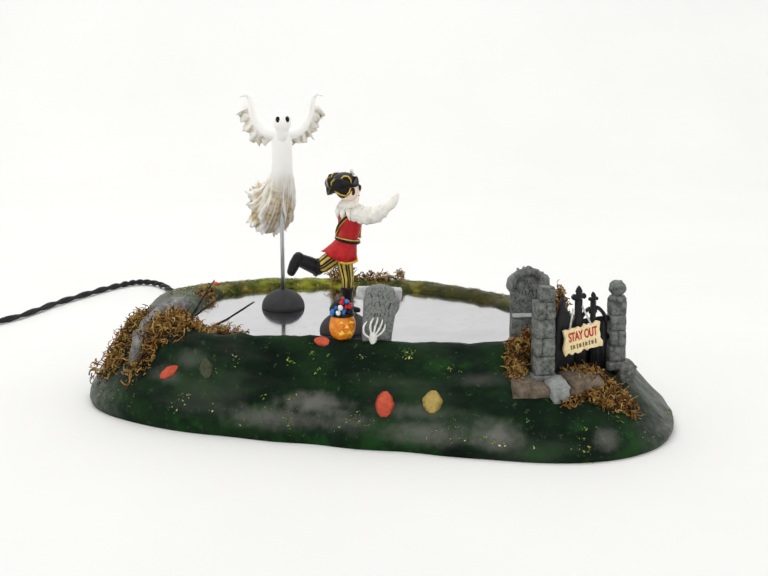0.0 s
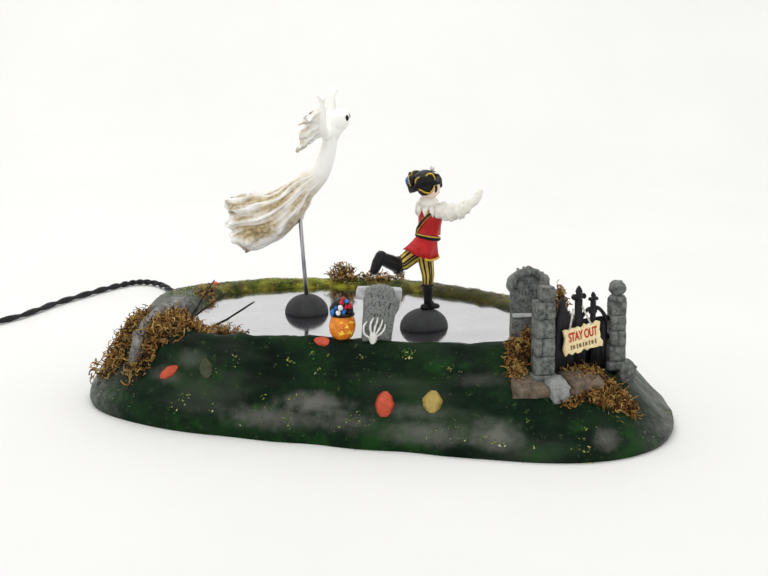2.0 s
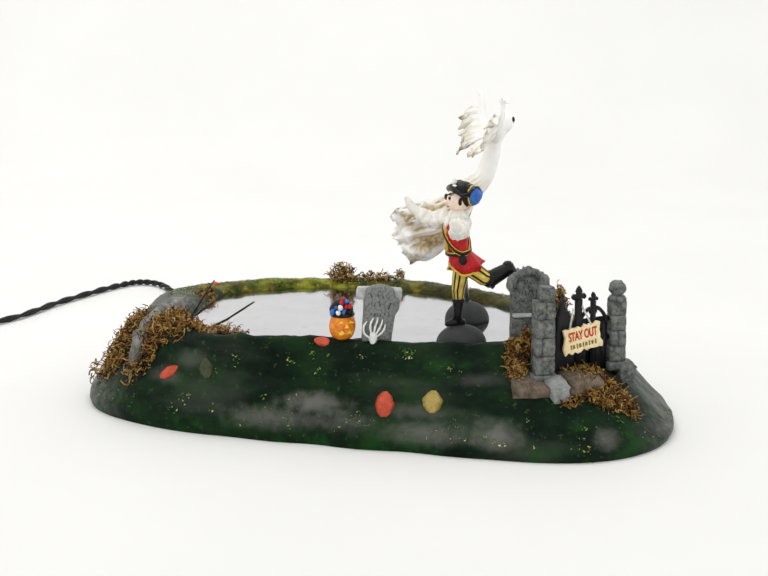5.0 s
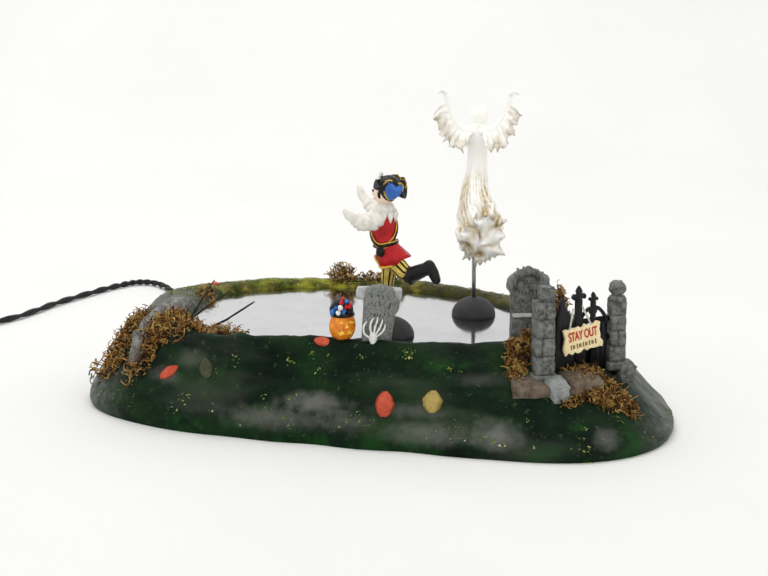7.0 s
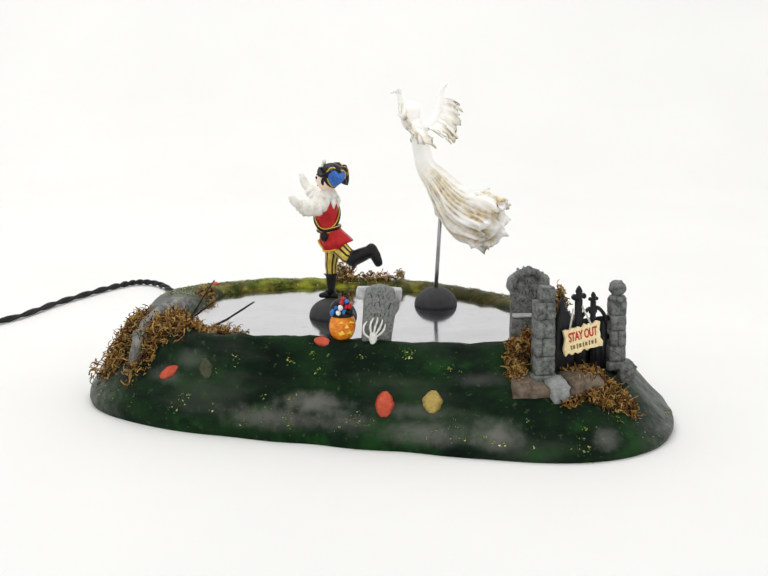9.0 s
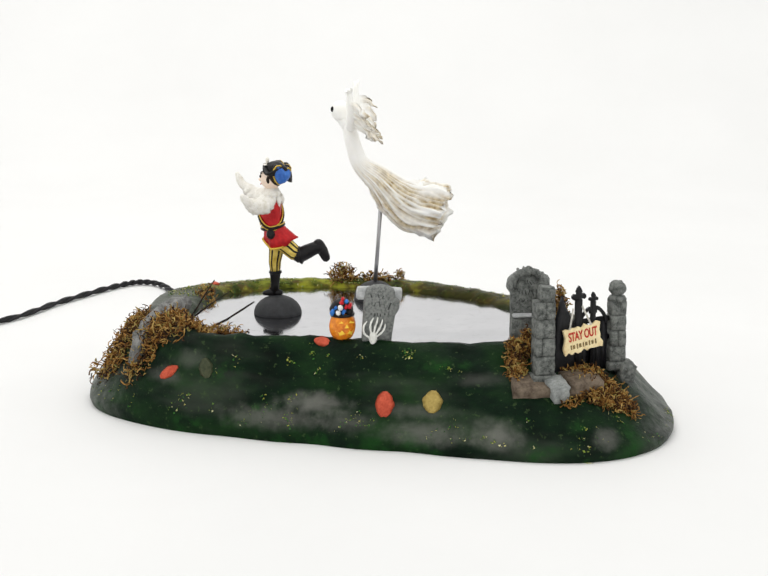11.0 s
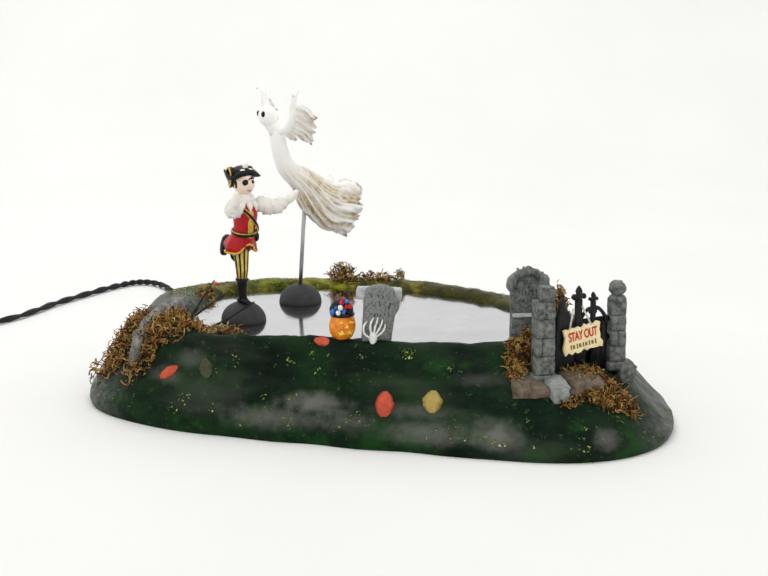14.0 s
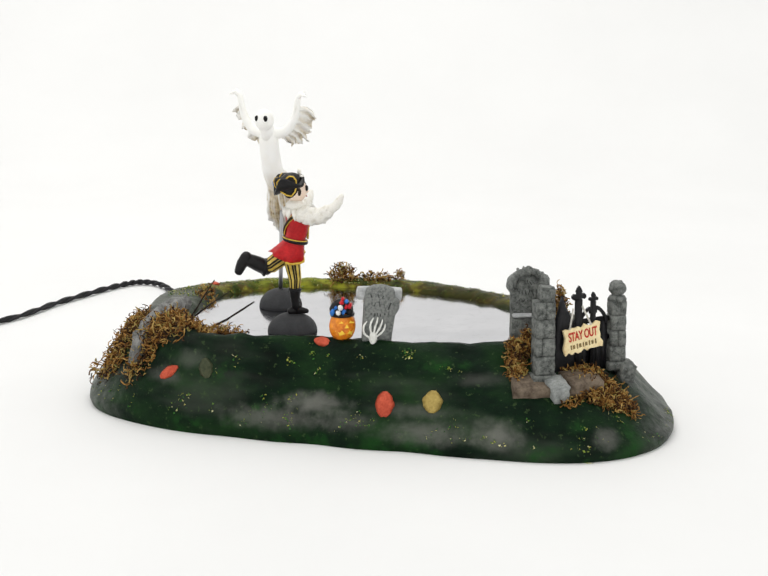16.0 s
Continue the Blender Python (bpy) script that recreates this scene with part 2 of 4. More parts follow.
def tube(bm, pts, radii, seg=10, mat=0, flat=1.0, cap=True, around=None, wob=0.0, round_ends=False):
    """A tapering tube along points; flat squeezes it sideways."""
    pts = [V(p) for p in pts]
    if isinstance(radii, (int, float)):
        radii = [radii] * len(pts)
    radii = list(radii)
    if round_ends:
        d0, d1 = (pts[0] - pts[1]).normalized(), (pts[-1] - pts[-2]).normalized()
        r0, r1 = radii[0], radii[-1]
        pts = [pts[0] + d0 * r0 * 0.9, pts[0] + d0 * r0 * 0.6] + pts + [pts[-1] + d1 * r1 * 0.6, pts[-1] + d1 * r1 * 0.9]
        radii = [r0 * 0.35, r0 * 0.8] + radii + [r1 * 0.8, r1 * 0.35]
    rings = []
    side = None
    for i, p in enumerate(pts):
        d = (pts[min(i + 1, len(pts) - 1)] - pts[max(i - 1, 0)]).normalized()
        if side is None:
            side = d.cross(V((0, 0, 1)) if abs(d.z) < 0.9 else V((1, 0, 0))).normalized()
        side = (side - d * side.dot(d)).normalized()
        up = side.cross(d)
        ring = []
        for j in range(seg):
            a = 2 * math.pi * j / seg
            k = radii[i] * (1 + wob * noise.noise(p * 0.35 + V((math.cos(a), math.sin(a), 3)) * 1.7))
            ring.append(p + side * math.cos(a) * k * flat + up * math.sin(a) * k)
        rings.append(ring)
    return loft(bm, rings, mat, cap, around)


def ball(bm, c, r, mat=0, rot=(0, 0, 0), seg=18, rings=12, shape=None):
    """An ellipsoid; shape(unit vector) may scale it."""
    first = len(bm.faces)
    made = bmesh.ops.create_uvsphere(bm, u_segments=seg, v_segments=rings, radius=1)["verts"]
    m = Matrix.LocRotScale(V(c), Euler([radians(a) for a in rot]), V(r) if not isinstance(r, (int, float)) else V((r, r, r)))
    for v in made:
        k = shape(v.co) if shape else 1
        v.co = m @ (v.co * k)
    setmat(bm, first, mat)
    return made


def block(bm, c, size, mat=0, rot=(0, 0, 0), bev=0.3, rough=0.0, seg=1):
    """A block with worn, bevelled edges."""
    t = bmesh.new()
    bmesh.ops.create_cube(t, size=1)
    for v in t.verts:
        v.co = V((v.co.x * size[0], v.co.y * size[1], v.co.z * size[2]))
    if rough:
        bmesh.ops.subdivide_edges(t, edges=t.edges[:], cuts=3, use_grid_fill=True)
    else:
        bmesh.ops.bevel(t, geom=t.edges[:], offset=bev, segments=2, affect="EDGES")
    m = Matrix.LocRotScale(V(c), Euler([radians(a) for a in rot]), None)
    first, table = len(bm.faces), {}
    for v in t.verts:
        co = v.co.copy()
        if rough:
            corner = V([abs(co[i]) / (size[i] / 2) for i in range(3)])
            co *= 1 - 0.03 * max(0, sum(corner) - 1.6)
            co += noise.noise_vector(co * 0.5 + V(c) * 0.37) * rough
        table[v] = bm.verts.new(m @ co)
    for f in t.faces:
        bm.faces.new([table[v] for v in f.verts])
    t.free()
    setmat(bm, first, mat)


def spin(bm, profile, seg=24, mat=0, c=(0, 0, 0), sq=1.0):
    """A turned shape from (radius, height) pairs."""
    rings = [[V((c[0] + r * math.cos(2 * math.pi * j / seg), c[1] + r * sq * math.sin(2 * math.pi * j / seg), c[2] + z)) for j in range(seg)] for r, z in profile]
    return loft(bm, rings, mat)


def slab(bm, outline, depth, mat=0, c=(0, 0, 0), bev=0.5):
    """A plate cut to an outline in x and z, with thickness in y and a bevelled rim."""
    cx, cz = sum(p[0] for p in outline) / len(outline), sum(p[1] for p in outline) / len(outline)

    def ring(y, inset):
        out = []
        for x, z in outline:
            d = V((cx - x, cz - z)).normalized() * inset
            out.append(V((c[0] + x + d.x, c[1] + y, c[2] + z + d.y)))
        return out

    loft(bm, [ring(-depth / 2, bev), ring(-depth / 2 + bev, 0), ring(depth / 2 - bev, 0), ring(depth / 2, bev)], mat)


def smooth_line(pts, n):
    """Catmull-Rom through points."""
    pts = [V(p) for p in pts]
    q = [pts[0] * 2 - pts[1]] + pts + [pts[-1] * 2 - pts[-2]]
    out = []
    for i in range(n):
        u = i / (n - 1) * (len(pts) - 1)
        k = min(int(u), len(pts) - 2)
        f = u - k
        a, b, c, d = q[k:k + 4]
        out.append(0.5 * (2 * b + (c - a) * f + (2 * a - 5 * b + 4 * c - d) * f * f + (3 * b - a - 3 * c + d) * f ** 3))
    return out


# ---- white sweep: the tabletop runs back and curves up into the backdrop ----


def build_sweep():
    bm = bmesh.new()
    prof = [(-1050, 0), (-300, 0), (200, 0), (520, 0)]
    prof += [(520 + 380 * math.sin(a), 380 - 380 * math.cos(a)) for a in [radians(k * 7.5) for k in range(1, 13)]]
    prof += [(900, 700), (900, 1000)]
    rows = [[bm.verts.new((x, y, z)) for x in (-900, -450, 0, 450, 900)] for y, z in prof]
    for a, b in zip(rows, rows[1:]):
        for i in range(4):
            bm.faces.new((a[i], a[i + 1], b[i + 1], b[i]))
    ob = part("backdrop", bm, "paper", kind="structure", label="seamless white paper sweep under and behind the display")
    return ob


build_sweep()

# ---- the sculpted bank round the pond ----
CENTRE = V((-4, -8))
FOOT = [(-137, -8), (-131, -33), (-104, -56), (-66, -71), (-30, -81), (10, -91), (44, -101), (70, -107), (90, -105), (108, -96), (120, -81), (126, -60), (126, -25), (112, 20), (70, 62), (10, 88), (-50, 86), (-98, 66), (-127, 32)]
SHOULDER = [(-108, -9), (-100, -32), (-84, -54), (-58, -61), (-30, -63), (-5, -69), (24, -73), (54, -74), (76, -78), (95, -67), (101, -45), (98, -15), (84, 14), (60, 27), (36, 42), (10, 56), (-10, 61), (-36, 61), (-65, 56), (-92, 47), (-105, 27)]
WATER = [(-89, -12), (-87, -36), (-76, -52), (-55, -56), (-35, -58), (-8, -63), (24, -66), (50, -64), (70, -52), (77, -30), (72, -10), (58, 5), (28, 34), (8, 44), (-12, 50), (-40, 51), (-60, 46), (-76, 36), (-86, 14)]
POND_Z = 37.0
STEPS = 220


def radius_of(points):
    """Distance of an outline from CENTRE, turn by turn, smoothed."""
    ang = [math.atan2(y - CENTRE.y, x - CENTRE.x) for x, y in points]
    rad = [math.hypot(x - CENTRE.x, y - CENTRE.y) for x, y in points]
    order = np.argsort(ang)
    a, r = np.array(ang)[order], np.array(rad)[order]
    a = np.concatenate([a - 2 * math.pi, a, a + 2 * math.pi])
    r = np.concatenate([r, r, r])
    th = np.arange(STEPS) * 2 * math.pi / STEPS - math.pi
    out = np.interp(th, a, r)
    for _ in range(3):
        out = (np.roll(out, 2) + np.roll(out, 1) + out * 2 + np.roll(out, -1) + np.roll(out, -2)) / 6
    return out


R_FOOT, R_SHOULDER, R_WATER = radius_of(FOOT), radius_of(SHOULDER), radius_of(WATER)


def rim_height(a):
    """The rim dips at the gate and swells at the back."""
    x, y = math.cos(a), math.sin(a)
    return 40.6 - 1.0 * y


def shoulder_height(a):
    """The outer shoulder falls away towards the gate."""
    return rim_height(a) - 12.5 * max(0.0, math.cos(a + 0.42)) ** 4


def build_bank():
    bm = bmesh.new()
    rings = []
    levels = [(0.0, 0.0), (-0.03, 0.06), (-0.02, 0.14)] + [(k / 11, 0) for k in range(1, 12)]
    for u, z in levels:
        ring = []
        for i in range(STEPS):
            a = i * 2 * math.pi / STEPS - math.pi
            round_off = 0.6 - 0.5 * max(0.0, math.cos(a + 0.35)) ** 4
            h = z if z else round_off * math.sin(max(u, 0) * math.pi / 2) + (1 - round_off) * max(u, 0)
            if u > 0 and not z:
                h = 0.14 + 0.86 * h
            r = R_FOOT[i] + (R_SHOULDER[i] - R_FOOT[i]) * (u if u > 0 else u)
            p = V((CENTRE.x + r * math.cos(a), CENTRE.y + r * math.sin(a), h * shoulder_height(a)))
            if h > 0:
                lump = noise.noise(p * 0.045) * 2.2 + noise.noise(p * 0.13) * 0.9
                p += V((math.cos(a), math.sin(a), 0.35)) * lump * min(1, h * 3)
            ring.append(p)
        rings.append(ring)
    for w, dz in ((0.3, 0.7), (0.6, 0.6), (0.85, -0.4), (1.0, -2.4), (1.03, -5.5)):
        ring = []
        for i in range(STEPS):
            a = i * 2 * math.pi / STEPS - math.pi
            r = R_SHOULDER[i] + (R_WATER[i] - R_SHOULDER[i]) * w
            p = V((CENTRE.x + r * math.cos(a), CENTRE.y + r * math.sin(a), shoulder_height(a) + (rim_height(a) - shoulder_height(a)) * min(1, w * 1.15) ** 0.8 + dz))
            if w < 1:
                p.z += noise.noise(p * 0.12) * 1.0 + noise.noise(p * 0.4) * 0.4
            r2 = noise.noise(p * 0.15) * 1.2
            p += V((math.cos(a), math.sin(a), 0)) * r2
            ring.append(p)
        rings.append(ring)
    loft(bm, rings, 0, cap=False)
    bm.normal_update()
    return bm


base = thing("pond_base", (0, 0, 0), "sculpted dark green resin base with a mirrored skating pond", "display base")
bank_bm = build_bank()
bank_tree = BVHTree.FromBMesh(bank_bm)
part("bank", bank_bm, "bank", base, "glossy dark green painted bank with grey patches")


def drop(x, y):
    """The bank's height and slope under a point, in millimetres."""
    hit, normal, _, _ = bank_tree.ray_cast(V((x, y, 200)), V((0, 0, -1)))
    if hit is None:
        d = V((x, y)) - CENTRE
        i = int(round((math.atan2(d.y, d.x) + math.pi) / (2 * math.pi) * STEPS)) % STEPS
        return V((x, y, POND_Z if d.length < R_WATER[i] + 3 else 0)), V((0, 0, 1))
    return hit, (normal if normal.z > 0 else -normal)


def build_pond():
    bm = bmesh.new()
    rim = []
    for i in range(STEPS):
        a = i * 2 * math.pi / STEPS - math.pi
        r = R_WATER[i] + 2.0
        rim.append(bm.verts.new((CENTRE.x + r * math.cos(a), CENTRE.y + r * math.sin(a), POND_Z)))
    bm.faces.new(rim)
    return part("pond", bm, "mirror", base, "pale mirrored ice with faint scuffs", smooth=False)


build_pond()

# ---- flock crumbs on the bank ----


def build_flock(count, seed, name, choose, size=1.0):
    rnd = random.Random(seed)
    bm = bmesh.new()
    k = 0
    while k < count:
        x, y = choose(rnd)
        p, n = drop(x, y)
        if p.z < 2:
            k += 1
            continue
        tuft = rnd.randint(3, 10)
        for _ in range(tuft):
            q = p + V((rnd.gauss(0, 1.1), rnd.gauss(0, 0.4), rnd.gauss(0, 0.4))) * rnd.uniform(0.5, 1.2)
            q, n2 = drop(q.x, q.y)
            s = rnd.uniform(0.2, 0.62) * size
            pts = [q + V((rnd.uniform(-1, 1), rnd.uniform(-1, 1), rnd.uniform(-1, 1))) * s + n2 * s * 0.5 for _ in range(4)]
            vs = [bm.verts.new(c) for c in pts]
            for f in ((0, 1, 2), (0, 2, 3), (0, 3, 1), (1, 3, 2)):
                bm.faces.new([vs[i] for i in f])
        k += 1
    ob = part(name, bm, "flock", base, "scattered green and yellow flock crumbs", kind="stuff", smooth=False)
    return ob


def on_front(rnd):
    x = rnd.uniform(-128, 118)
    f = rnd.random() ** 0.8
    i = int((math.atan2(-80 - CENTRE.y, x - CENTRE.x) + math.pi) / (2 * math.pi) * STEPS) % STEPS
    a = i * 2 * math.pi / STEPS - math.pi
    r = R_SHOULDER[i] + (R_FOOT[i] - R_SHOULDER[i]) * f * 0.97
    return CENTRE.x + r * math.cos(a), CENTRE.y + r * math.sin(a)


def on_far_rim(rnd):
    i = int(((0.12 + 0.80 * rnd.random() ** 0.6) * math.pi + math.pi) / (2 * math.pi) * STEPS) % STEPS
    a = i * 2 * math.pi / STEPS - math.pi
    r = R_WATER[i] + (R_SHOULDER[i] + 3 - R_WATER[i]) * rnd.random()
    return CENTRE.x + r * math.cos(a), CENTRE.y + r * math.sin(a)


def on_foot(rnd):
    i = int((rnd.uniform(-0.97, -0.08) * math.pi + math.pi) / (2 * math.pi) * STEPS) % STEPS
    a = i * 2 * math.pi / STEPS - math.pi
    r = R_FOOT[i] + (R_SHOULDER[i] - R_FOOT[i]) * (0.02 + 0.16 * rnd.random() ** 2)
    return CENTRE.x + r * math.cos(a), CENTRE.y + r * math.sin(a)


TUFTS = [(-61, -63), (-50, -66), (-39, -69), (-30, -67), (-28, -72), (-60, -70), (-52, -74), (-39, -75), (-14, -83), (-86, -64), (-121, -38), (-89, -65), (-109, -53), (-102, -58), (28, -80), (4, -81), (30, -91),
         (59, -98), (68, -99), (99, -89), (85, -105), (111, -92), (82, -98), (-83, -60), (11, -75), (-10, -74)]


def on_tufts(rnd):
    x, y = rnd.choice(TUFTS)
    return x + rnd.gauss(0, 1.6), y + rnd.gauss(0, 0.9)


build_flock(40, 31, "flock", on_tufts, 1.15)
build_flock(14, 5, "flock", on_front, 0.8)
build_flock(44, 9, "foot_flock", on_foot, 0.95)
build_flock(430, 6, "rim_flock", on_far_rim, 0.75)

# ---- leaves fixed to the bank ----


def build_leaf(x, y, long, wide, turn, mat, label):
    """An oval leaf with a raised midrib, lying on the slope."""
    p, n = drop(x, y)
    bm = bmesh.new()
    side = V((0, 0, 1)).cross(n)
    side = side.normalized() if side.length > 0.05 else V((1, 0, 0))
    up = n.cross(side).normalized()
    c, s = math.cos(radians(turn)), math.sin(radians(turn))
    ax, ay = side * c + up * s, up * c - side * s
    rings = []
    for k in range(17):
        t = k / 16
        w = wide / 2 * math.sin(math.pi * (0.06 + 0.9 * t)) ** 0.75 * (1 + 0.05 * math.cos(5.2 * math.pi * t + long))
        o = p + ay * (t - 0.5) * long
        lift = 0.25 + 0.9 * math.sin(math.pi * t)
        rings.append([o - ax * w + n * 0.15, o - ax * w * 0.5 + n * lift * 0.75, o + n * lift * 0.55, o + ax * w * 0.5 + n * lift * 0.8, o + ax * w + n * 0.15, o - n * 0.8])
    loft(bm, rings)
    return part("leaf", bm, mat, base, label)


LEAVES = [
    (0.2, -84.6, 11, 8.5, 4, "red_leaf", "rust red painted leaf"),
    (20.3, -88.2, 9.5, 8.5, -6, "tan_leaf", "tan yellow painted leaf"),
    (-93.9, -55.8, 10, 4.8, -55, "red_leaf", "rust red painted leaf"),
    (-77, -62, 9, 7, 20, "olive_leaf", "dull olive painted leaf"),
    (-26.5, -64.5, 8, 5, 80, "red_leaf", "rust red painted leaf"),
    (-83, 44, 5, 4, 80, "red_leaf", "small red leaf on the far rim"),
]
for row in LEAVES:
    build_leaf(*row)

# ---- moss, grey ridge and twigs ----


def build_moss(centre, radii, count, seed, label, length=7.0, hug=True, thick=0.18):
    """A tuft of curly dried moss strands."""
    count, length, thick = int(count * 1.25), length * 0.80, thick * 1.22
    rnd = random.Random(seed)
    bm = bmesh.new()
    for _ in range(count):
        while True:
            d = V((rnd.uniform(-1, 1), rnd.uniform(-1, 1), rnd.uniform(-1, 1)))
            if d.length < 1:
                break
        p = V((centre[0] + d.x * radii[0], centre[1] + d.y * radii[1], centre[2] + d.z * radii[2]))
        if hug:
            g, n = drop(p.x, p.y)
            if g.z < 1:
                continue
            p.z = g.z + abs(d.z) * radii[2]
        pts, way = [p], V((rnd.gauss(0, 1), rnd.gauss(0, 1), rnd.gauss(0, 0.8))).normalized()
        axis = V((rnd.gauss(0, 1), rnd.gauss(0, 1), rnd.gauss(0, 1))).normalized()
        step, curl = length * rnd.uniform(0.6, 1.3) / 8, rnd.uniform(0.25, 0.75)
        for _ in range(8):
            way = (Matrix.Rotation(curl, 3, axis) @ way + V((rnd.gauss(0, 0.2), rnd.gauss(0, 0.2), rnd.gauss(0, 0.2)))).normalized()
            pts.append(pts[-1] + way * step)
        t = thick * rnd.uniform(0.55, 1.5)
        tube(bm, pts, [t] * 7 + [t * 0.8, t * 0.4], 4)
    ob = part("moss_clump", bm, "moss")
    return tagged(ob, label, "moss", "moss clumps", "stuff")


build_moss((-118, -21, 23), (13, 13, 6), 620, 11, "curly golden brown dried moss on the bank's end")
build_moss((-105, -38, 33), (11, 12, 5), 460, 12, "curly brown dried moss beside the grey ridge")
build_moss((-90, -36, 40), (11, 16, 4.5), 460, 13, "curly brown dried moss at the pond's corner")
build_moss((-72, -47, 41), (13, 6, 6), 380, 14, "low brown dried moss along the pond's edge", 4.0)
build_moss((-133, -14, 14), (6, 6, 4), 22, 15, "loose moss strands hanging off the bank", 6.0, hug=False)
build_moss((-21, 57, 43), (7, 4.5, 8.5), 210, 16, "brown dried moss on the far rim", 4.5)
build_moss((-4, 56, 42), (11, 4, 4), 130, 17, "small brown dried moss on the far rim", 4.0)
build_moss((8, 56, 43), (2.5, 2, 6), 40, 27, "tiny olive moss tuft on the far rim", 4.0)
build_moss((56, -76, 33), (4.5, 9, 7), 400, 18, "brown dried moss at the tall tombstone's foot", 4.5)
build_moss((90, -79, 24), (16, 9, 5), 760, 19, "golden brown dried moss before the gate", 5.0)
build_moss((102, -80, 21), (7, 6, 3), 150, 22, "thin brown dried moss running down the bank", 4.5)
build_moss((87, -83, 27), (10, 4, 5), 330, 24, "reddish brown dried moss heaped on the stones", 4.5)
build_moss((60.5, -73, 43), (2.6, 2.5, 6.5), 170, 25, "brown dried moss creeping up the stone pillar", 4.0, hug=False)
build_moss((76, -87, 24), (7, 4, 2), 90, 23, "thin trailing dried moss before the stones", 5.0)
build_moss((75.6, -61, 51), (3.0, 3, 14), 520, 20, "olive brown dried moss behind the gate", 4.0, hug=False)
build_moss((-86, 26, 42), (5, 12, 1.5), 70, 21, "thin brown dried moss on the rim", 4.0)


def build_ridge():
    # the bank's own grey ridge, added as a separate knobbly log shape
    bm = bmesh.new()
    tube(bm, smooth_line([(-112, -44, 25), (-107, -34, 34), (-99, -18, 41), (-94, -4, 42), (-92, 6, 40)], 14), [1.6, 3.0, 4.0, 4.6, 4.9, 5.0, 5.0, 4.8, 4.6, 4.2, 3.8, 3.0, 2.2, 1.2], 18, wob=0.6)
    return tagged(part("driftwood", bm, "wood"), "grey weathered ridge of the bank between moss clumps", "driftwood")


def build_twig(pts, r, label):
    bm = bmesh.new()
    tube(bm, smooth_line(pts, 9), [r * (1.2 - 0.08 * k) for k in range(9)], 6, wob=0.5)
    return tagged(part("twig", bm, "twig"), label, "twig", "twigs")


build_ridge()
build_twig([(-76, -38, 40), (-68, -34, 44), (-58, -31, 50)], 0.55, "thin black twig leaning over the pond")
build_twig([(-88, -24, 40), (-83, -22, 48), (-77, -18, 57)], 0.4, "thin black twig with bare end")
build_twig([(-88, -26, 40), (-80, -18, 45), (-71, -12, 50)], 0.4, "thin black twig lying over the pond's edge")

# ---- the leaning tombstone, the bony claw and the pumpkin pail ----


def build_leaning_tombstone():
    t = thing("leaning_tombstone", (-3.4, -65.5, 37.6), "weathered grey leaning tombstone on the pond's edge", "tombstone", (4, 4, 6))
    bm = bmesh.new()
    out = [(-6.4, -3), (5.8, -3), (6.2, 8), (6.8, 16), (8.4, 19), (8.2, 22.5), (6.6, 23.4), (5.8, 26.8), (3, 28.2), (0, 28.6), (-3.2, 28.2), (-6.0, 26.6), (-6.8, 22), (-6.6, 10)]
    slab(bm, out, 5, bev=0.7)
    face = part("slab", bm, "dark_stone", t)
    bm = bmesh.new()
    block(bm, (-0.2, 3.2, 24.0), (19.5, 4, 5), rough=0.5)
    part("crossbar", bm, "pale_stone", t, "pale worn stone bar")
    rnd = random.Random(21)
    for z, high, ticks in ((24.2, 2.2, 4), (20.4, 3.2, 5), (16.4, 1.4, 6)):
        for k in range(ticks):
            bm = bmesh.new()
            x = (k - (ticks - 1) / 2) * 7.6 / (ticks - 1) + rnd.uniform(-0.4, 0.4)
            block(bm, (x, -2.4, z + rnd.uniform(-0.5, 0.5)), (rnd.uniform(0.3, 0.8), 0.35, high * rnd.uniform(0.6, 1.1)), rot=(0, rnd.uniform(-35, 35), 0), bev=0.1)
            part("carving", bm, "carved", face)
    return t


def build_claw():
    t = thing("skeleton_claw", (-5.0, -69.6, 40.7), "white bony claw reaching up before the tombstone", "decoration", (0, 0, 0))
    bm = bmesh.new()
    tube(bm, [(0, 0, -0.9), (0.2, 0, 0.4), (0.3, -0.2, 2.4), (0.2, 0, 4.2)], [0.9, 1.0, 1.9, 1.3], 10, flat=1.0, round_ends=True)
    part("palm", bm, "bone", t)
    for pts in ([(-0.6, 0, 2.6), (-3.4, -0.4, 4.8), (-3.6, -0.2, 8.0), (-2.2, 0.4, 10.0)], [(-0.2, 0, 3.6), (-0.8, -0.4, 7.6), (-0.4, -0.2, 9.8), (0.6, 0.4, 11.6)], [(0.6, 0, 3.8), (1.2, -0.4, 7.6), (2.0, -0.2, 9.8), (2.4, 0.4, 11.8)],
                [(1.0, 0, 3.6), (2.8, -0.4, 6.6), (3.8, -0.2, 8.6), (4.4, 0.4, 10.8)], [(1.2, 0, 3.0), (3.6, -0.4, 4.8), (5.0, -0.2, 6.6), (5.6, 0.4, 8.8)]):
        bm = bmesh.new()
        tube(bm, smooth_line(pts, 10), [0.6, 0.45, 0.4, 0.55, 0.42, 0.4, 0.5, 0.38, 0.34, 0.2], 7)
        part("finger_bone", bm, "bone", t)
    return t


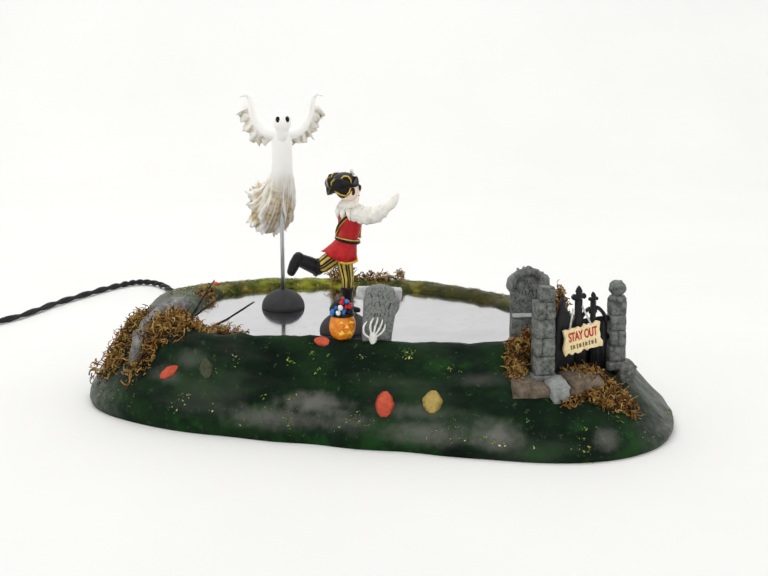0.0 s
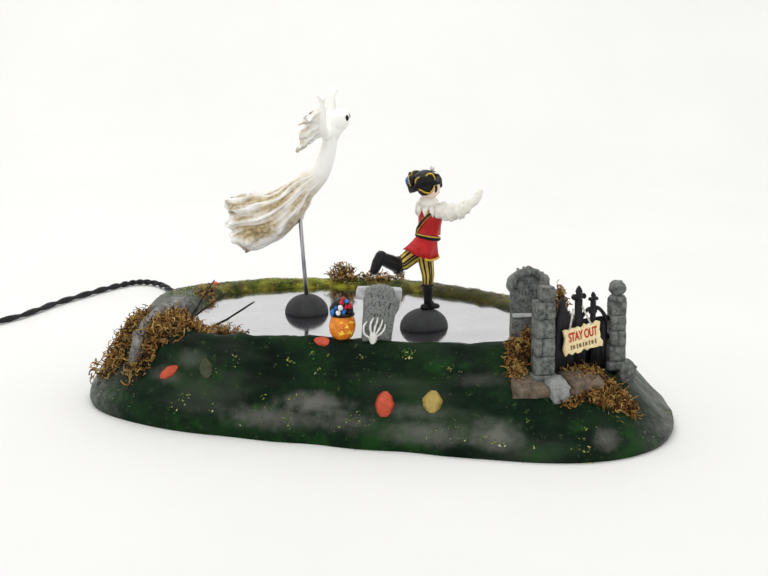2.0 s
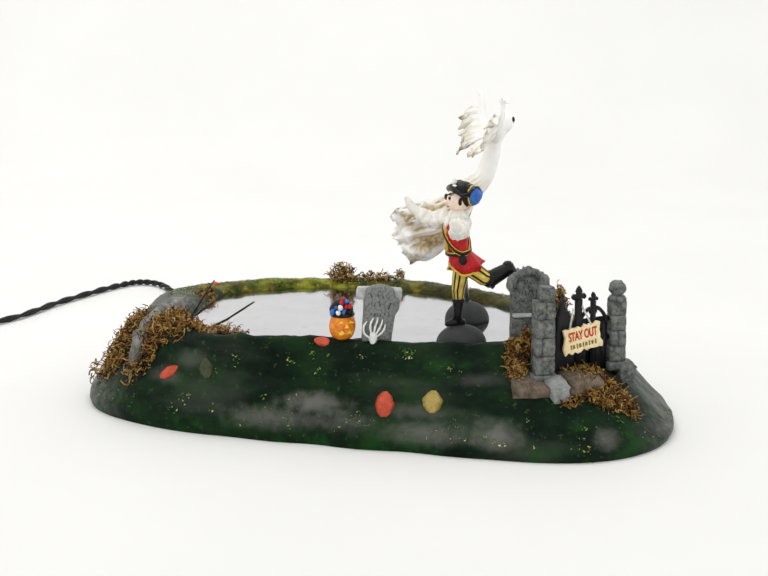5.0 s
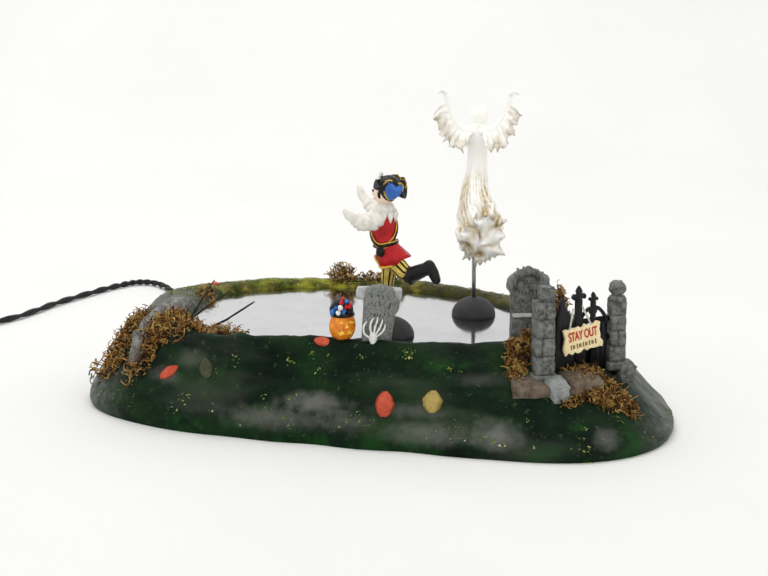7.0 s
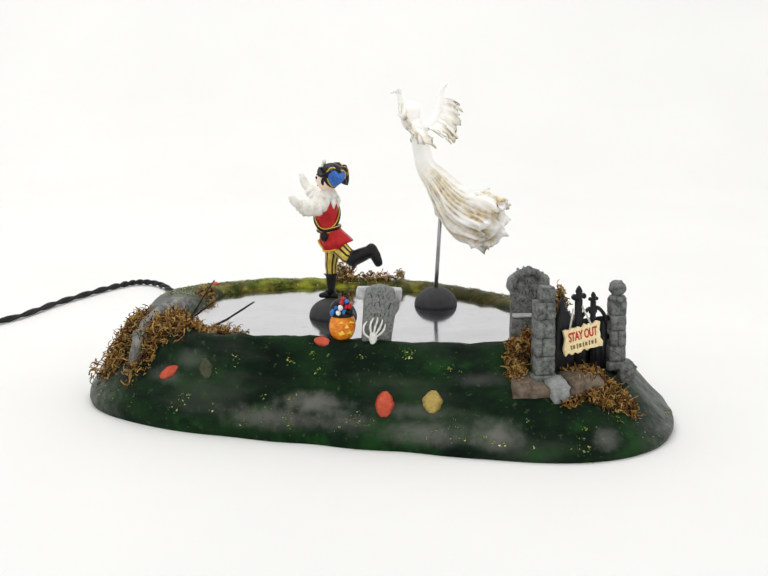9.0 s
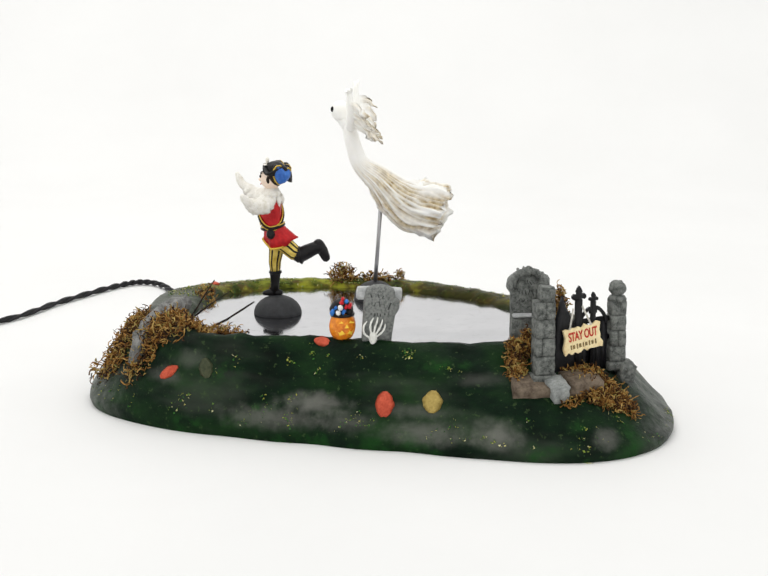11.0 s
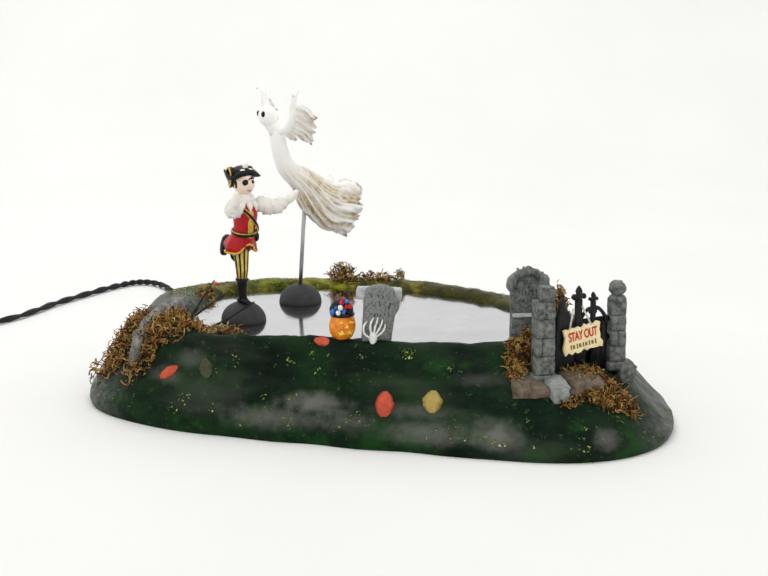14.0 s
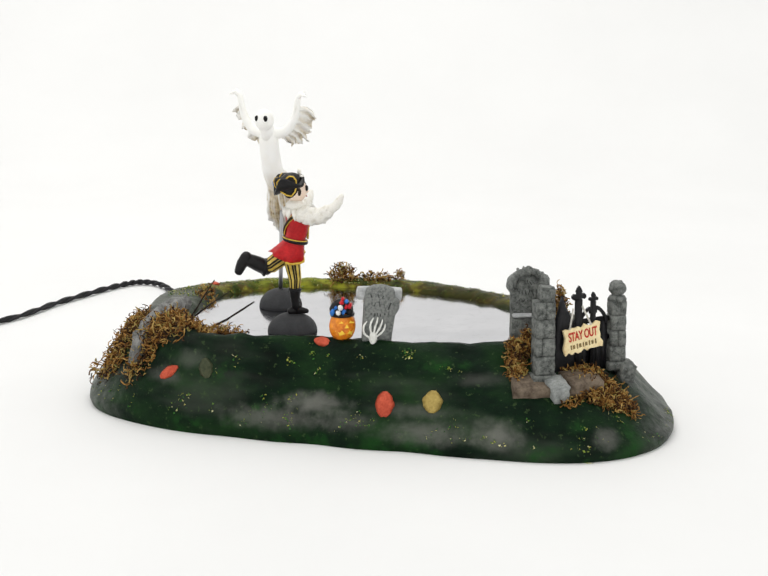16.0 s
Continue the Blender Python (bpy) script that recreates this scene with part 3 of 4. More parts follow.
def build_pail():
    t = thing("pumpkin_pail", (-17.8, -63.5, 41.2), "orange jack-o-lantern pail overflowing with wrapped sweets", "pail", (0, 0, 22))
    bm = bmesh.new()
    ball(bm, (0, 0, 6.2), (6.1, 5.7, 6.9), seg=40, rings=16, shape=lambda c: 1 - 0.07 * abs(math.sin(4 * math.atan2(c.y, c.x))) * (1 - c.z * c.z))
    gourd = part("pumpkin", bm, "pumpkin", t)
    face = [[(-3.3, 7.2), (-1.2, 7.4), (-2.0, 9.2)], [(0.8, 7.3), (3.0, 7.0), (2.0, 9.0)], [(-0.8, 5.7), (0.6, 5.7), (0, 7.0)],
            [(-3.6, 4.6), (-2.2, 4.0), (-1.6, 4.9), (-0.8, 3.7), (0.4, 3.7), (0.9, 4.7), (1.7, 4.0), (3.6, 5.4), (2.2, 2.7), (0, 1.9), (-2.2, 2.5)]]
    for k, poly in enumerate(face):
        bm = bmesh.new()

        def on_skin(x, z, out):
            d = max(0.05, 1 - (x / 6.0) ** 2 - ((z - 5.6) / 5.9) ** 2)
            return V((x, -5.75 * math.sqrt(d) - out, z + 0.6))

        loft(bm, [[on_skin(x * 1.3, 5.4 + (z - 5.4) * 1.22, -0.5) for x, z in poly], [on_skin(x * 1.3, 5.4 + (z - 5.4) * 1.22, 0.12) for x, z in poly]])
        part("cut_mouth" if k == 3 else ("cut_nose" if k == 2 else "cut_eye"), bm, "face_yellow", gourd, "bright yellow cut-out", smooth=False)
    bm = bmesh.new()
    ball(bm, (0, 1.2, 12.6), (5.2, 4.4, 5.2), seg=22, rings=14, shape=lambda c: 1 + 0.08 * noise.noise(c * 3))
    part("wrapping", bm, "black", t, "dark gathered wrapping behind the sweets")
    bm = bmesh.new()
    spin(bm, [(4.4, 10.4), (5.2, 10.7), (5.4, 11.3), (5.2, 11.9), (4.4, 11.8)], 28, sq=0.9)
    part("rim", bm, "black", t, "black rim of the pail")
    rnd = random.Random(4)
    sweets = [(-150, 12.8, 1.5, "candy_blue"), (-122, 12.6, 1.4, "white"), (-96, 13.2, 1.5, "candy_blue"), (-66, 12.6, 1.5, "black"), (-38, 13.2, 1.2, "candy_red"), (-136, 15.0, 1.3, "candy_blue"),
              (-112, 15.2, 1.5, "white"), (-84, 15.4, 1.2, "candy_red"), (-60, 15.6, 1.5, "candy_red"), (-150, 16.6, 1.0, "candy_blue"), (-104, 17.4, 1.4, "candy_red"), (-70, 17.8, 1.2, "candy_blue"), (-88, 19.0, 1.2, "candy_red")]
    for ang, z, r, mat in sweets[:4] + sweets[5:9] + sweets[10:]:
        z, r = 12.6 + (z - 12.6) * 0.84, r * 1.12
        k = math.sqrt(max(0.05, 1 - ((z - 12.6) / 5.7) ** 2))
        bm = bmesh.new()
        place = (5.6 * k * math.cos(radians(ang)), 1.2 + 4.6 * k * math.sin(radians(ang)), z)
        spun = (rnd.uniform(-40, 40), rnd.uniform(-40, 40), rnd.uniform(0, 90))
        if rnd.random() < 0.8:
            block(bm, place, (r * 1.8, r * 0.8, r * 1.1), rot=spun, bev=0.3)
        else:
            ball(bm, place, (r, r * 0.7, r * 0.75), rot=spun, seg=12, rings=8)
        part("sweet", bm, mat, t)
    return t


build_leaning_tombstone()
build_claw()
build_pail()

# ---- the tall tombstone, gate, pillars and stones ----


def build_tall_tombstone():
    t = thing("tall_tombstone", (61.6, -56, 36.4), "tall grey tombstone with a carved wreath and stepped plinth", "tombstone", (0, 0, 4))
    bm = bmesh.new()
    arch = [(-6.9, 13), (6.9, 13), (7.2, 24), (7.4, 28)] + [(7.4 * math.cos(radians(a)), 28 + 6.2 * math.sin(radians(a))) for a in range(15, 180, 15)] + [(-7.4, 28), (-7.2, 24)]
    slab(bm, arch, 5, bev=0.6)
    face = part("slab", bm, "stone", t)
    # carved wreath: pointed leaves in two rows, fanning outwards over the top
    rnd = random.Random(12)
    for row, (reach, count, lean) in enumerate(((6.7, 19, 30), (5.8, 17, -24))):
        for k in range(count):
            a = radians(-14 + 208 * (k + 0.5 * row) / (count - 1 + 0.5 * row))
            d = a + radians(lean * (1 if a > math.pi / 2 else -1) + rnd.uniform(-45, 45))
            c = V((reach * math.cos(a), -2.3 - 0.6 * row, 28.4 + reach * 0.88 * math.sin(a)))
            out = V((math.cos(d), 0, math.sin(d)))
            bm = bmesh.new()
            tube(bm, [c - out * 1.0, c - V((0, 0.6, 0)), c + out * 1.0 - V((0, 0.7, 0)), c + out * rnd.uniform(1.5, 2.1)], [0.6, 1.05, 0.9, 0.4], 8)
            part("carved_leaf", bm, "dark_stone" if row == 0 else "stone", face)
    # drooping lobes at both ends of the garland and a crest leaf at the top
    for s in (-1, 1):
        bm = bmesh.new()
        tube(bm, smooth_line([(s * 5.4, -2.4, 32.4), (s * 7.4, -3.0, 30.4), (s * 7.7, -3.0, 26.8), (s * 6.9, -2.6, 24.2)], 9), [0.7, 1.3, 1.6, 1.7, 1.7, 1.6, 1.4, 1.0, 0.5], 10, wob=0.5)
        part("carved_drop", bm, "dark_stone", face)
    bm = bmesh.new()
    tube(bm, [(0, -2.2, 32.0), (0.1, -3.0, 33.6), (0.2, -2.6, 35.0), (0.2, -2.0, 35.6)], [1.3, 2.2, 2.0, 1.0], 10, wob=0.4)
    part("crest", bm, "stone", face)
    bm = bmesh.new()
    block(bm, (-0.2, -1.0, 6.5), (13.6, 8.5, 15), rough=0.3)
    foot = part("plinth", bm, "stone", t)
    bm = bmesh.new()
    block(bm, (0.3, -1.2, 14.6), (13.8, 9.5, 1.3), bev=0.3)
    part("ledge", bm, "pale_stone", foot, "pale stone ledge")
    for z, high, ticks in ((28.6, 2.0, 5), (24.2, 3.0, 6), (20.6, 1.2, 7), (18.2, 1.0, 6)):
        for k in range(ticks):
            if rnd.random() < 0.12:
                continue
            bm = bmesh.new()
            x = (k - (ticks - 1) / 2) * (7.6 if z < 28 else 5.0) / (ticks - 1) + rnd.uniform(-0.25, 0.25)
            block(bm, (x, -2.4, z + rnd.uniform(-0.3, 0.3)), (rnd.uniform(0.3, 0.75), 0.35, high * rnd.uniform(0.6, 1.1)), rot=(0, rnd.uniform(-28, 28), 0), bev=0.1)
            part("carving", bm, "carved", face)
    return t


def build_pillar(at, turn, wide, courses, ball_top, label):
    t = thing("gate_pillar", at, label, "pillar", (0, 0, turn), "gate pillars")
    bm = bmesh.new()
    block(bm, (0, 0, 1.2), (wide + 2.6, wide + 2.6, 3.4), rough=0.35)
    part("plinth", bm, "stone", t)
    z = 2.8
    rnd = random.Random(int(wide * 10))
    for k, h in enumerate(courses):
        w = wide * (1 - 0.012 * k)
        cut = rnd.uniform(-0.18, 0.18) * w
        if k % 2:
            pieces = [((-w / 2 + cut) / 2, w / 2 + cut), ((w / 2 + cut) / 2, w / 2 - cut)]
        else:
            pieces = [(0, w)]
        for x, pw in pieces:
            bm = bmesh.new()
            block(bm, (x, 0, z + h / 2), (pw - 0.12, w + rnd.uniform(-0.2, 0.3), h - 0.15), rough=0.3)
            part("block", bm, "stone", t)
        z += h
    bm = bmesh.new()
    if ball_top:
        spin(bm, [(wide * 0.56, z - 0.6), (wide * 0.58, z + 0.4), (wide * 0.5, z + 1.4), (wide * 0.36, z + 2.0), (wide * 0.33, z + 2.6)], 16)
        neck = part("neck", bm, "stone", t)
        bm = bmesh.new()
        ball(bm, (0, 0, z + 5.0), (3.6, 3.6, 3.9), seg=20, rings=14, shape=lambda c: (1 + 0.16 * noise.noise(c * 2.5)) * (1 - 0.18 * max(0, c.z) ** 4))
        part("ball", bm, "stone", neck, "rough stone ball")
    else:
        block(bm, (1.0, 0, z + 2.8), (5.6, 6.6, 6.6), rough=0.6)
        part("cap", bm, "stone", t, "broken stone cap")
    return t


def build_gate():
    """Iron gate between the pillars, its x axis along the line between them."""
    ax, ay, bx, by = 66.8, -79.5, 100.0, -61.0
    ang = math.degrees(math.atan2(by - ay, bx - ax))
    t = thing("iron_gate", ((ax + bx) / 2, (ay + by) / 2, 27.5), "black wrought iron graveyard gate between stone pillars", "gate", (0, 0, ang))
    for x, h, thick, wide in ((-1.2, 38.5, 3.0, 3.6), (6.4, 37.0, 2.0, 2.3)):
        bm = bmesh.new()
        block(bm, (x, 0, (h - 5) / 2), (thick, 2.0, h - 5), bev=0.25)
        bar = part("bar", bm, "iron", t)
        bm = bmesh.new()
        k = wide / 3.6
        cross = [(-0.9, -1.5), (0.9, -1.5), (1.0, 0.2), (2.6, -0.4), (3.5, 0.4), (3.5, 1.4), (2.6, 2.2), (1.1, 1.9), (1.4, 3.4), (0.8, 4.6), (0, 5.6)]
        cross = [(p * k, q * k) for p, q in cross]
        slab(bm, cross + [(-p, q) for p, q in cross[-2:0:-1]], 1.8, c=(x, 0, h - 5.0), bev=0.3)
        part("finial", bm, "iron", bar)
    # pointed plank with a slanting shoulder beside the moss
    bm = bmesh.new()
    slab(bm, [(-13.5, 0), (-3.2, 0), (-3.4, 24), (-6.0, 27.5), (-8.4, 31.5), (-9.8, 35.5), (-11.0, 31), (-12.4, 26)], 1.8, c=(0, 0.2, 0), bev=0.4)
    part("plank", bm, "iron", t)
    for x in (-13.0, -6.0, 1.6, 9.4, 12.6):
        bm = bmesh.new()
        block(bm, (x, 0.4, 11), (3.2, 1.4, 22), bev=0.25)
        part("paling", bm, "iron", t)
    for z in (3.0, 15.0, 23.0):
        bm = bmesh.new()
        block(bm, (0, 0.8, z), (31, 1.6, 2.2), bev=0.3)
        part("rail", bm, "iron", t)
    bm = bmesh.new()
    block(bm, (0, 1.6, 8.5), (30, 1.0, 16), bev=0.2)
    part("kick_panel", bm, "iron", t)
    for x, s in ((13.2, -1), (-0.4, 1)):
        bm = bmesh.new()
        tube(bm, smooth_line([(x, 0, 21), (x + s * 0.3, 0, 24), (x + s * 2.6, 0, 27), (x + s * 5.0, 0, 28.6), (x + s * 5.6, 0, 26.4)], 12), 0.85, 7)
        part("scroll", bm, "iron", t)
    return t, ang


def build_sign(ang):
    t = thing("warning_sign", (84.0, -73.6, 44.5), "cream wooden warning sign hung on the gate by string", "sign", (0, -8, ang - 4))
    bm = bmesh.new()
    rnd = random.Random(8)
    out = []
    for k in range(13):
        out.append((-9.2 + 18.4 * k / 12, -5.4 + rnd.uniform(-0.8, 0.8)))
    for k in range(1, 6):
        out.append((9.2 + rnd.uniform(-0.8, 0.8), -5.4 + 10.8 * k / 6))
    for k in range(13):
        out.append((9.2 - 18.4 * k / 12, 5.4 + rnd.uniform(-0.8, 0.8)))
    for k in range(1, 6):
        out.append((-9.2 + rnd.uniform(-0.8, 0.8), 5.4 - 10.8 * k / 6))
    slab(bm, out, 1.4, bev=0.25)
    board = part("board", bm, "board", t, smooth=False)
    data = bpy.data.curves.new("lettering", "FONT")
    data.body, data.size, data.align_x, data.align_y = "STAY OUT", 4.6, "CENTER", "CENTER"
    data.extrude, data.space_character, data.offset = 0.15, 0.95, 0.09
    tmp = bpy.data.objects.new("tmp", data)
    me = bpy.data.meshes.new_from_object(tmp)
    bpy.data.objects.remove(tmp)
    bm = bmesh.new()
    bm.from_mesh(me)
    bpy.data.meshes.remove(me)
    widest = max(v.co.x for v in bm.verts)
    for v in bm.verts:
        v.co = V((v.co.x * 7.1 / widest, -0.75 - v.co.z, 1.7 + v.co.y * 1.2))
    part("lettering", bm, "red_ink", board, "red capital lettering", smooth=False)
    for x, w, h in ((-6.2, 0.6, 2.0), (-4.9, 1.1, 1.6), (-3.2, 0.6, 2.2), (-1.8, 1.0, 1.7), (-0.2, 0.5, 2.1), (1.2, 1.0, 1.6), (2.8, 0.6, 2.2), (4.3, 1.0, 1.7), (5.9, 0.6, 2.1)):
        bm = bmesh.new()
        block(bm, (x, -0.78, -2.6), (w, 0.3, h), bev=0.06)
        part("unreadable_line", bm, "brown_ink", board, smooth=False)
    for x, tx in ((-6.0, -2.8), (4.8, 1.6)):
        bm = bmesh.new()
        tube(bm, [(x, -0.2, 4.8), (tx, 0.2, 13.8)], 0.42, 6)
        part("string", bm, "string", t, "pale twisted string")
    return t


def build_stone(at, size, turn, mat, label):
    bm = bmesh.new()
    block(bm, (0, 0, 0), size, rough=0.7)
    ob = part("stone", bm, mat)
    ob.matrix_basis = pose(*[c * 0.001 for c in at], *turn)
    return tagged(ob, label, "stone", "stones before the gate")


build_tall_tombstone()
build_pillar((66.8, -79.5, 28.0), 12, 8.4, (8.2, 7.8, 8.0, 7.4), False, "grey stone block gate pillar with a broken cap")
build_pillar((100, -61, 28.5), 12, 7.0, (7.0, 6.9, 6.8, 6.4), True, "grey stone block gate pillar with a ball top")
GATE, GATE_ANGLE = build_gate()
build_sign(GATE_ANGLE)
build_stone((61.5, -84, 25), (17, 12, 8), (18, 3, 8), "brown_stone", "flat brown stone under a gate pillar")
build_stone((72.5, -86.5, 25), (7.5, 9, 9), (20, -8, 22), "mid_stone", "small pale grey stone slab before the gate")
build_stone((83, -80, 27), (16, 12, 6), (15, 2, 25), "brown_stone", "flat brown stone before the gate")
build_stone((104.0, -62, 27), (7, 9, 8), (8, 6, 15), "stone", "grey stone under a gate pillar")

# ---- power cord ----


def build_cord():
    t = thing("power_cord", (0, 0, 0), "black twisted power cord running from the base over the tabletop", "cord")
    line = smooth_line([(-330, 40, 2), (-262, 85, 2), (-209, 122, 2), (-184, 167, 2), (-160, 204, 2), (-146, 216, 2), (-132, 208, 2), (-119, 180, 2), (-104, 140, 2.5), (-92, 100, 4), (-84, 66, 8)], 110)
    for k in (0, 1):
        bm = bmesh.new()
        pts = []
        for i, p in enumerate(line):
            d = (line[min(i + 1, 109)] - line[max(i - 1, 0)]).normalized()
            side = d.cross(V((0, 0, 1))).normalized()
            a = i * 0.9 + k * math.pi
            pts.append(p + side * math.cos(a) * 0.8 + V((0, 0, 1)) * (math.sin(a) * 0.8))
        tube(bm, pts, 1.0, 8)
        part("strand", bm, "cord", t)
    return t


build_cord()

# ---- the skaters ----
DOME_H = 8.6


def build_dome(parent, rx, ry):
    bm = bmesh.new()
    prof = [(math.cos(radians(a)), math.sin(radians(a))) for a in range(0, 89, 8)] + [(0.02, 1.0)]
    rings = [[V((rx * r * math.cos(2 * math.pi * j / 40), ry * r * math.sin(2 * math.pi * j / 40), z * DOME_H + 0.03)) for j in range(40)] for r, z in prof]
    loft(bm, rings)
    return part("base_dome", bm, "dome", parent, "charcoal plastic dome base")


def build_skater():
    """The little costumed skater, one plain mesh on its dome; +x is the way it glides."""
    t = thing("skater_figurine", (0, 0, POND_Z), "painted resin skater figurine in red vest and black tricorn hat", "figurine")
    build_dome(t, 11.2, 10.0)
    bm = bmesh.new()
    ar = bm.verts.layers.float.new("around")
    H = DOME_H - 0.4
    mats = ["black", "stripes", "vest", "blouse", "skin", "brown", "gold", "feather"]
    BL, ST, VE, BO, SK, BR, GO, FE = range(8)

    def up(pts):
        return [(x, y, z + H) for x, y, z in pts]

    # standing leg with boot and blade
    tube(bm, up([(-3.4, -1.2, 1.2), (-1.5, -1.2, 1.6), (1.0, -1.2, 1.5), (3.6, -1.2, 1.0)]), [1.6, 1.9, 1.7, 1.2], 12, BL, round_ends=True)
    tube(bm, up([(-1.0, -1.2, 1.0), (-1.0, -1.2, 6), (-0.8, -1.2, 10), (-0.7, -1.2, 11.4)]), [1.9, 2.0, 2.5, 2.7], 14, BL)
    tube(bm, up([(-0.8, -1.2, 10.8), (-0.3, -1.2, 16), (-0.8, -0.9, 22), (-1.4, -0.4, 27.5)]), [2.3, 2.9, 3.5, 3.8], 20, ST, around=ar)
    # trailing leg
    tube(bm, up([(-2.0, 1.6, 27), (-6.0, 2.9, 24.4), (-10.0, 4.0, 21.4), (-13.2, 4.6, 20.6)]), [3.9, 3.8, 3.5, 3.0], 20, ST, around=ar)
    tube(bm, up([(-12.3, 4.5, 20.5), (-16.0, 4.6, 22.4), (-19.4, 4.6, 24.0), (-21.0, 4.6, 24.2)]), [3.6, 3.4, 3.0, 2.9], 14, BL, round_ends=True)
    tube(bm, up([(-20.8, 4.2, 25.6), (-22.8, 4.2, 22.6), (-24.4, 4.2, 19.4)]), [2.7, 2.5, 2.0], 12, BL, round_ends=True)
    # vest: skirt, waist and chest
    n = 28
    rings = []
    for z, x, rx, ry, frill in [(25.8, -3.2, 7.6, 7.0, 0.11), (27.6, -2.5, 7.1, 6.6, 0.08), (30.4, -1.0, 5.7, 5.7, 0.03), (33.4, 0.4, 4.4, 5.0, 0), (36.8, 1.4, 4.8, 5.2, 0), (41, 1.8, 5.3, 5.8, 0), (45, 1.4, 4.8, 5.6, 0), (48, 0.6, 3.0, 3.8, 0)]:
        ring = []
        for j in range(n):
            a = 2 * math.pi * j / n
            k = 1 + frill * math.sin(7 * a)
            dip = (1.6 * math.sin(a) ** 2 - 1.0 * max(0, -math.cos(a)) ** 1.5 - 4.0 * max(0, math.cos(a)) ** 8) * (frill > 0.1)
            lean = 0.22 * min(1, max(0, (36 - z) / 4)) * rx * math.cos(a)
            ring.append(V((x + rx * k * math.cos(a), ry * k * math.sin(a), z - dip - lean + H)))
        rings.append(ring)
    loft(bm, rings, VE)
    hem = [p + (p - V((-3.6, 0, p.z))) * 0.02 for p in rings[0]]
    tube(bm, hem[-8:] + hem[:9], 0.5, 6, GO)
    # gold front panel, belt, buckle and strap
    block(bm, (6.4, 0, 38.5 + H), (0.8, 2.8, 10), GO, (0, 3, 0), 0.3)
    belt = [V((0.6 + 4.8 * math.cos(a), 5.2 * math.sin(a), 33.2 - 1.0 * math.cos(a) + H)) for a in [2 * math.pi * k / 24 for k in range(25)]]
    tube(bm, belt, 1.0, 8, BL)
    tube(bm, [p + (p - V((0.6, 0, p.z))) * 0.12 + V((0, 0, 0.7)) for p in belt], 0.28, 5, GO)
    # turned-down boot cuffs and laces
    ball(bm, (-0.8, -1.2, 11.2 + H), (3.1, 3.1, 1.3), BL, seg=16, rings=8, shape=lambda c: 1 + 0.14 * noise.noise(c * 3))
    ball(bm, (-12.6, 4.5, 20.6 + H), (1.6, 4.0, 4.2), BL, rot=(0, 14, 0), seg=16, rings=8, shape=lambda c: 1 + 0.16 * noise.noise(c * 3))
    for k in range(4):
        ball(bm, (0.9 + 0.25 * (k == 0), -1.2, 3.4 + 1.7 * k + H), (0.5, 1.1, 0.35), BR, seg=8, rings=6)
    block(bm, (5.4, 0, 32.2 + H), (1.0, 2.6, 2.2), GO, bev=0.3)
    strap = [V((1.5 + 5.6 * math.cos(a), 5.7 * math.sin(a), 39.5 - 6.6 * math.sin(a - 0.2) + H)) for a in [2 * math.pi * k / 28 for k in range(29)]]
    tube(bm, strap, 0.75, 6, BR)
    tube(bm, [p + V((0, 0, 0.75)) for p in strap], 0.36, 5, GO)
    tube(bm, [p - V((0, 0, 0.75)) for p in strap], 0.36, 5, GO)
    ball(bm, (1.0, 6.0, 30.5 + H), (2.0, 1.4, 2.4), BL, seg=12, rings=8)
    # collar, puffed sleeves and mittens
    ball(bm, (1.0, 0, 48.4 + H), (4.4, 5.3, 3.4), BO, seg=20, rings=10, shape=lambda c: 1 + 0.12 * noise.noise(c * 3))

    for k in range(10):
        a = 2 * math.pi * k / 10
        tip = V((1.4 + 5.4 * math.cos(a), 6.4 * math.sin(a), 43.0 + H))
        tube(bm, [V((0.9 + 3.6 * math.cos(a), 4.4 * math.sin(a), 47.6 + H)), V((1.2 + 5.0 * math.cos(a), 6.0 * math.sin(a), 45.6 + H)), tip], [1.5, 1.3, 0.2], 8, BO)

    def puff(c):
        return 1 + 0.34 * noise.noise(c * 2.6 + V((4, 1, 2))) + 0.14 * noise.noise(c * 6)

    for side, elbow, wrist in ((-1, (8.5, -10.5, 44.8), (15.3, -13.5, 49.6)), (1, (5.8, 12.5, 43.6), (9.4, 18.2, 47.4))):
        sh = V((1.4, side * 5.2, 46.6))
        e, w = V(elbow), V(wrist)
        for c, r in (((sh + e * 0.6) / 1.6, (4.0, 3.6, 3.6)), (e * 0.75 + sh * 0.25, (4.4, 3.8, 3.8)), (e * 0.8 + w * 0.2, (3.8, 3.5, 3.4)), (e * 0.45 + w * 0.55, (3.3, 2.9, 2.9))):
            ball(bm, c + V((0, 0, H)), r, BO, seg=16, rings=10, shape=puff)
        f = (w - e).normalized()
        tube(bm, [w + V((0, 0, H)) - f * 2, w + V((0, 0, H)) + f * 1.5, w + V((0, 0, H)) + f * 3.0 + V((0, 0, 0.5 if side > 0 else 1.1)), w + V((0, 0, H)) + f * 4.4 + V((0, 0, 1.2 if side > 0 else 2.8))], [2.2, 2.0, 1.9, 1.2], 10, BO, round_ends=True)
    # head with hair, eye patch, brow and chin
    hc = V((1.1, 0, 55.7 + H))
    ball(bm, hc, (5.0, 4.9, 5.3), SK, seg=22, rings=16, shape=lambda c: 1 + 0.05 * max(0, c.x) * max(0, -c.z))
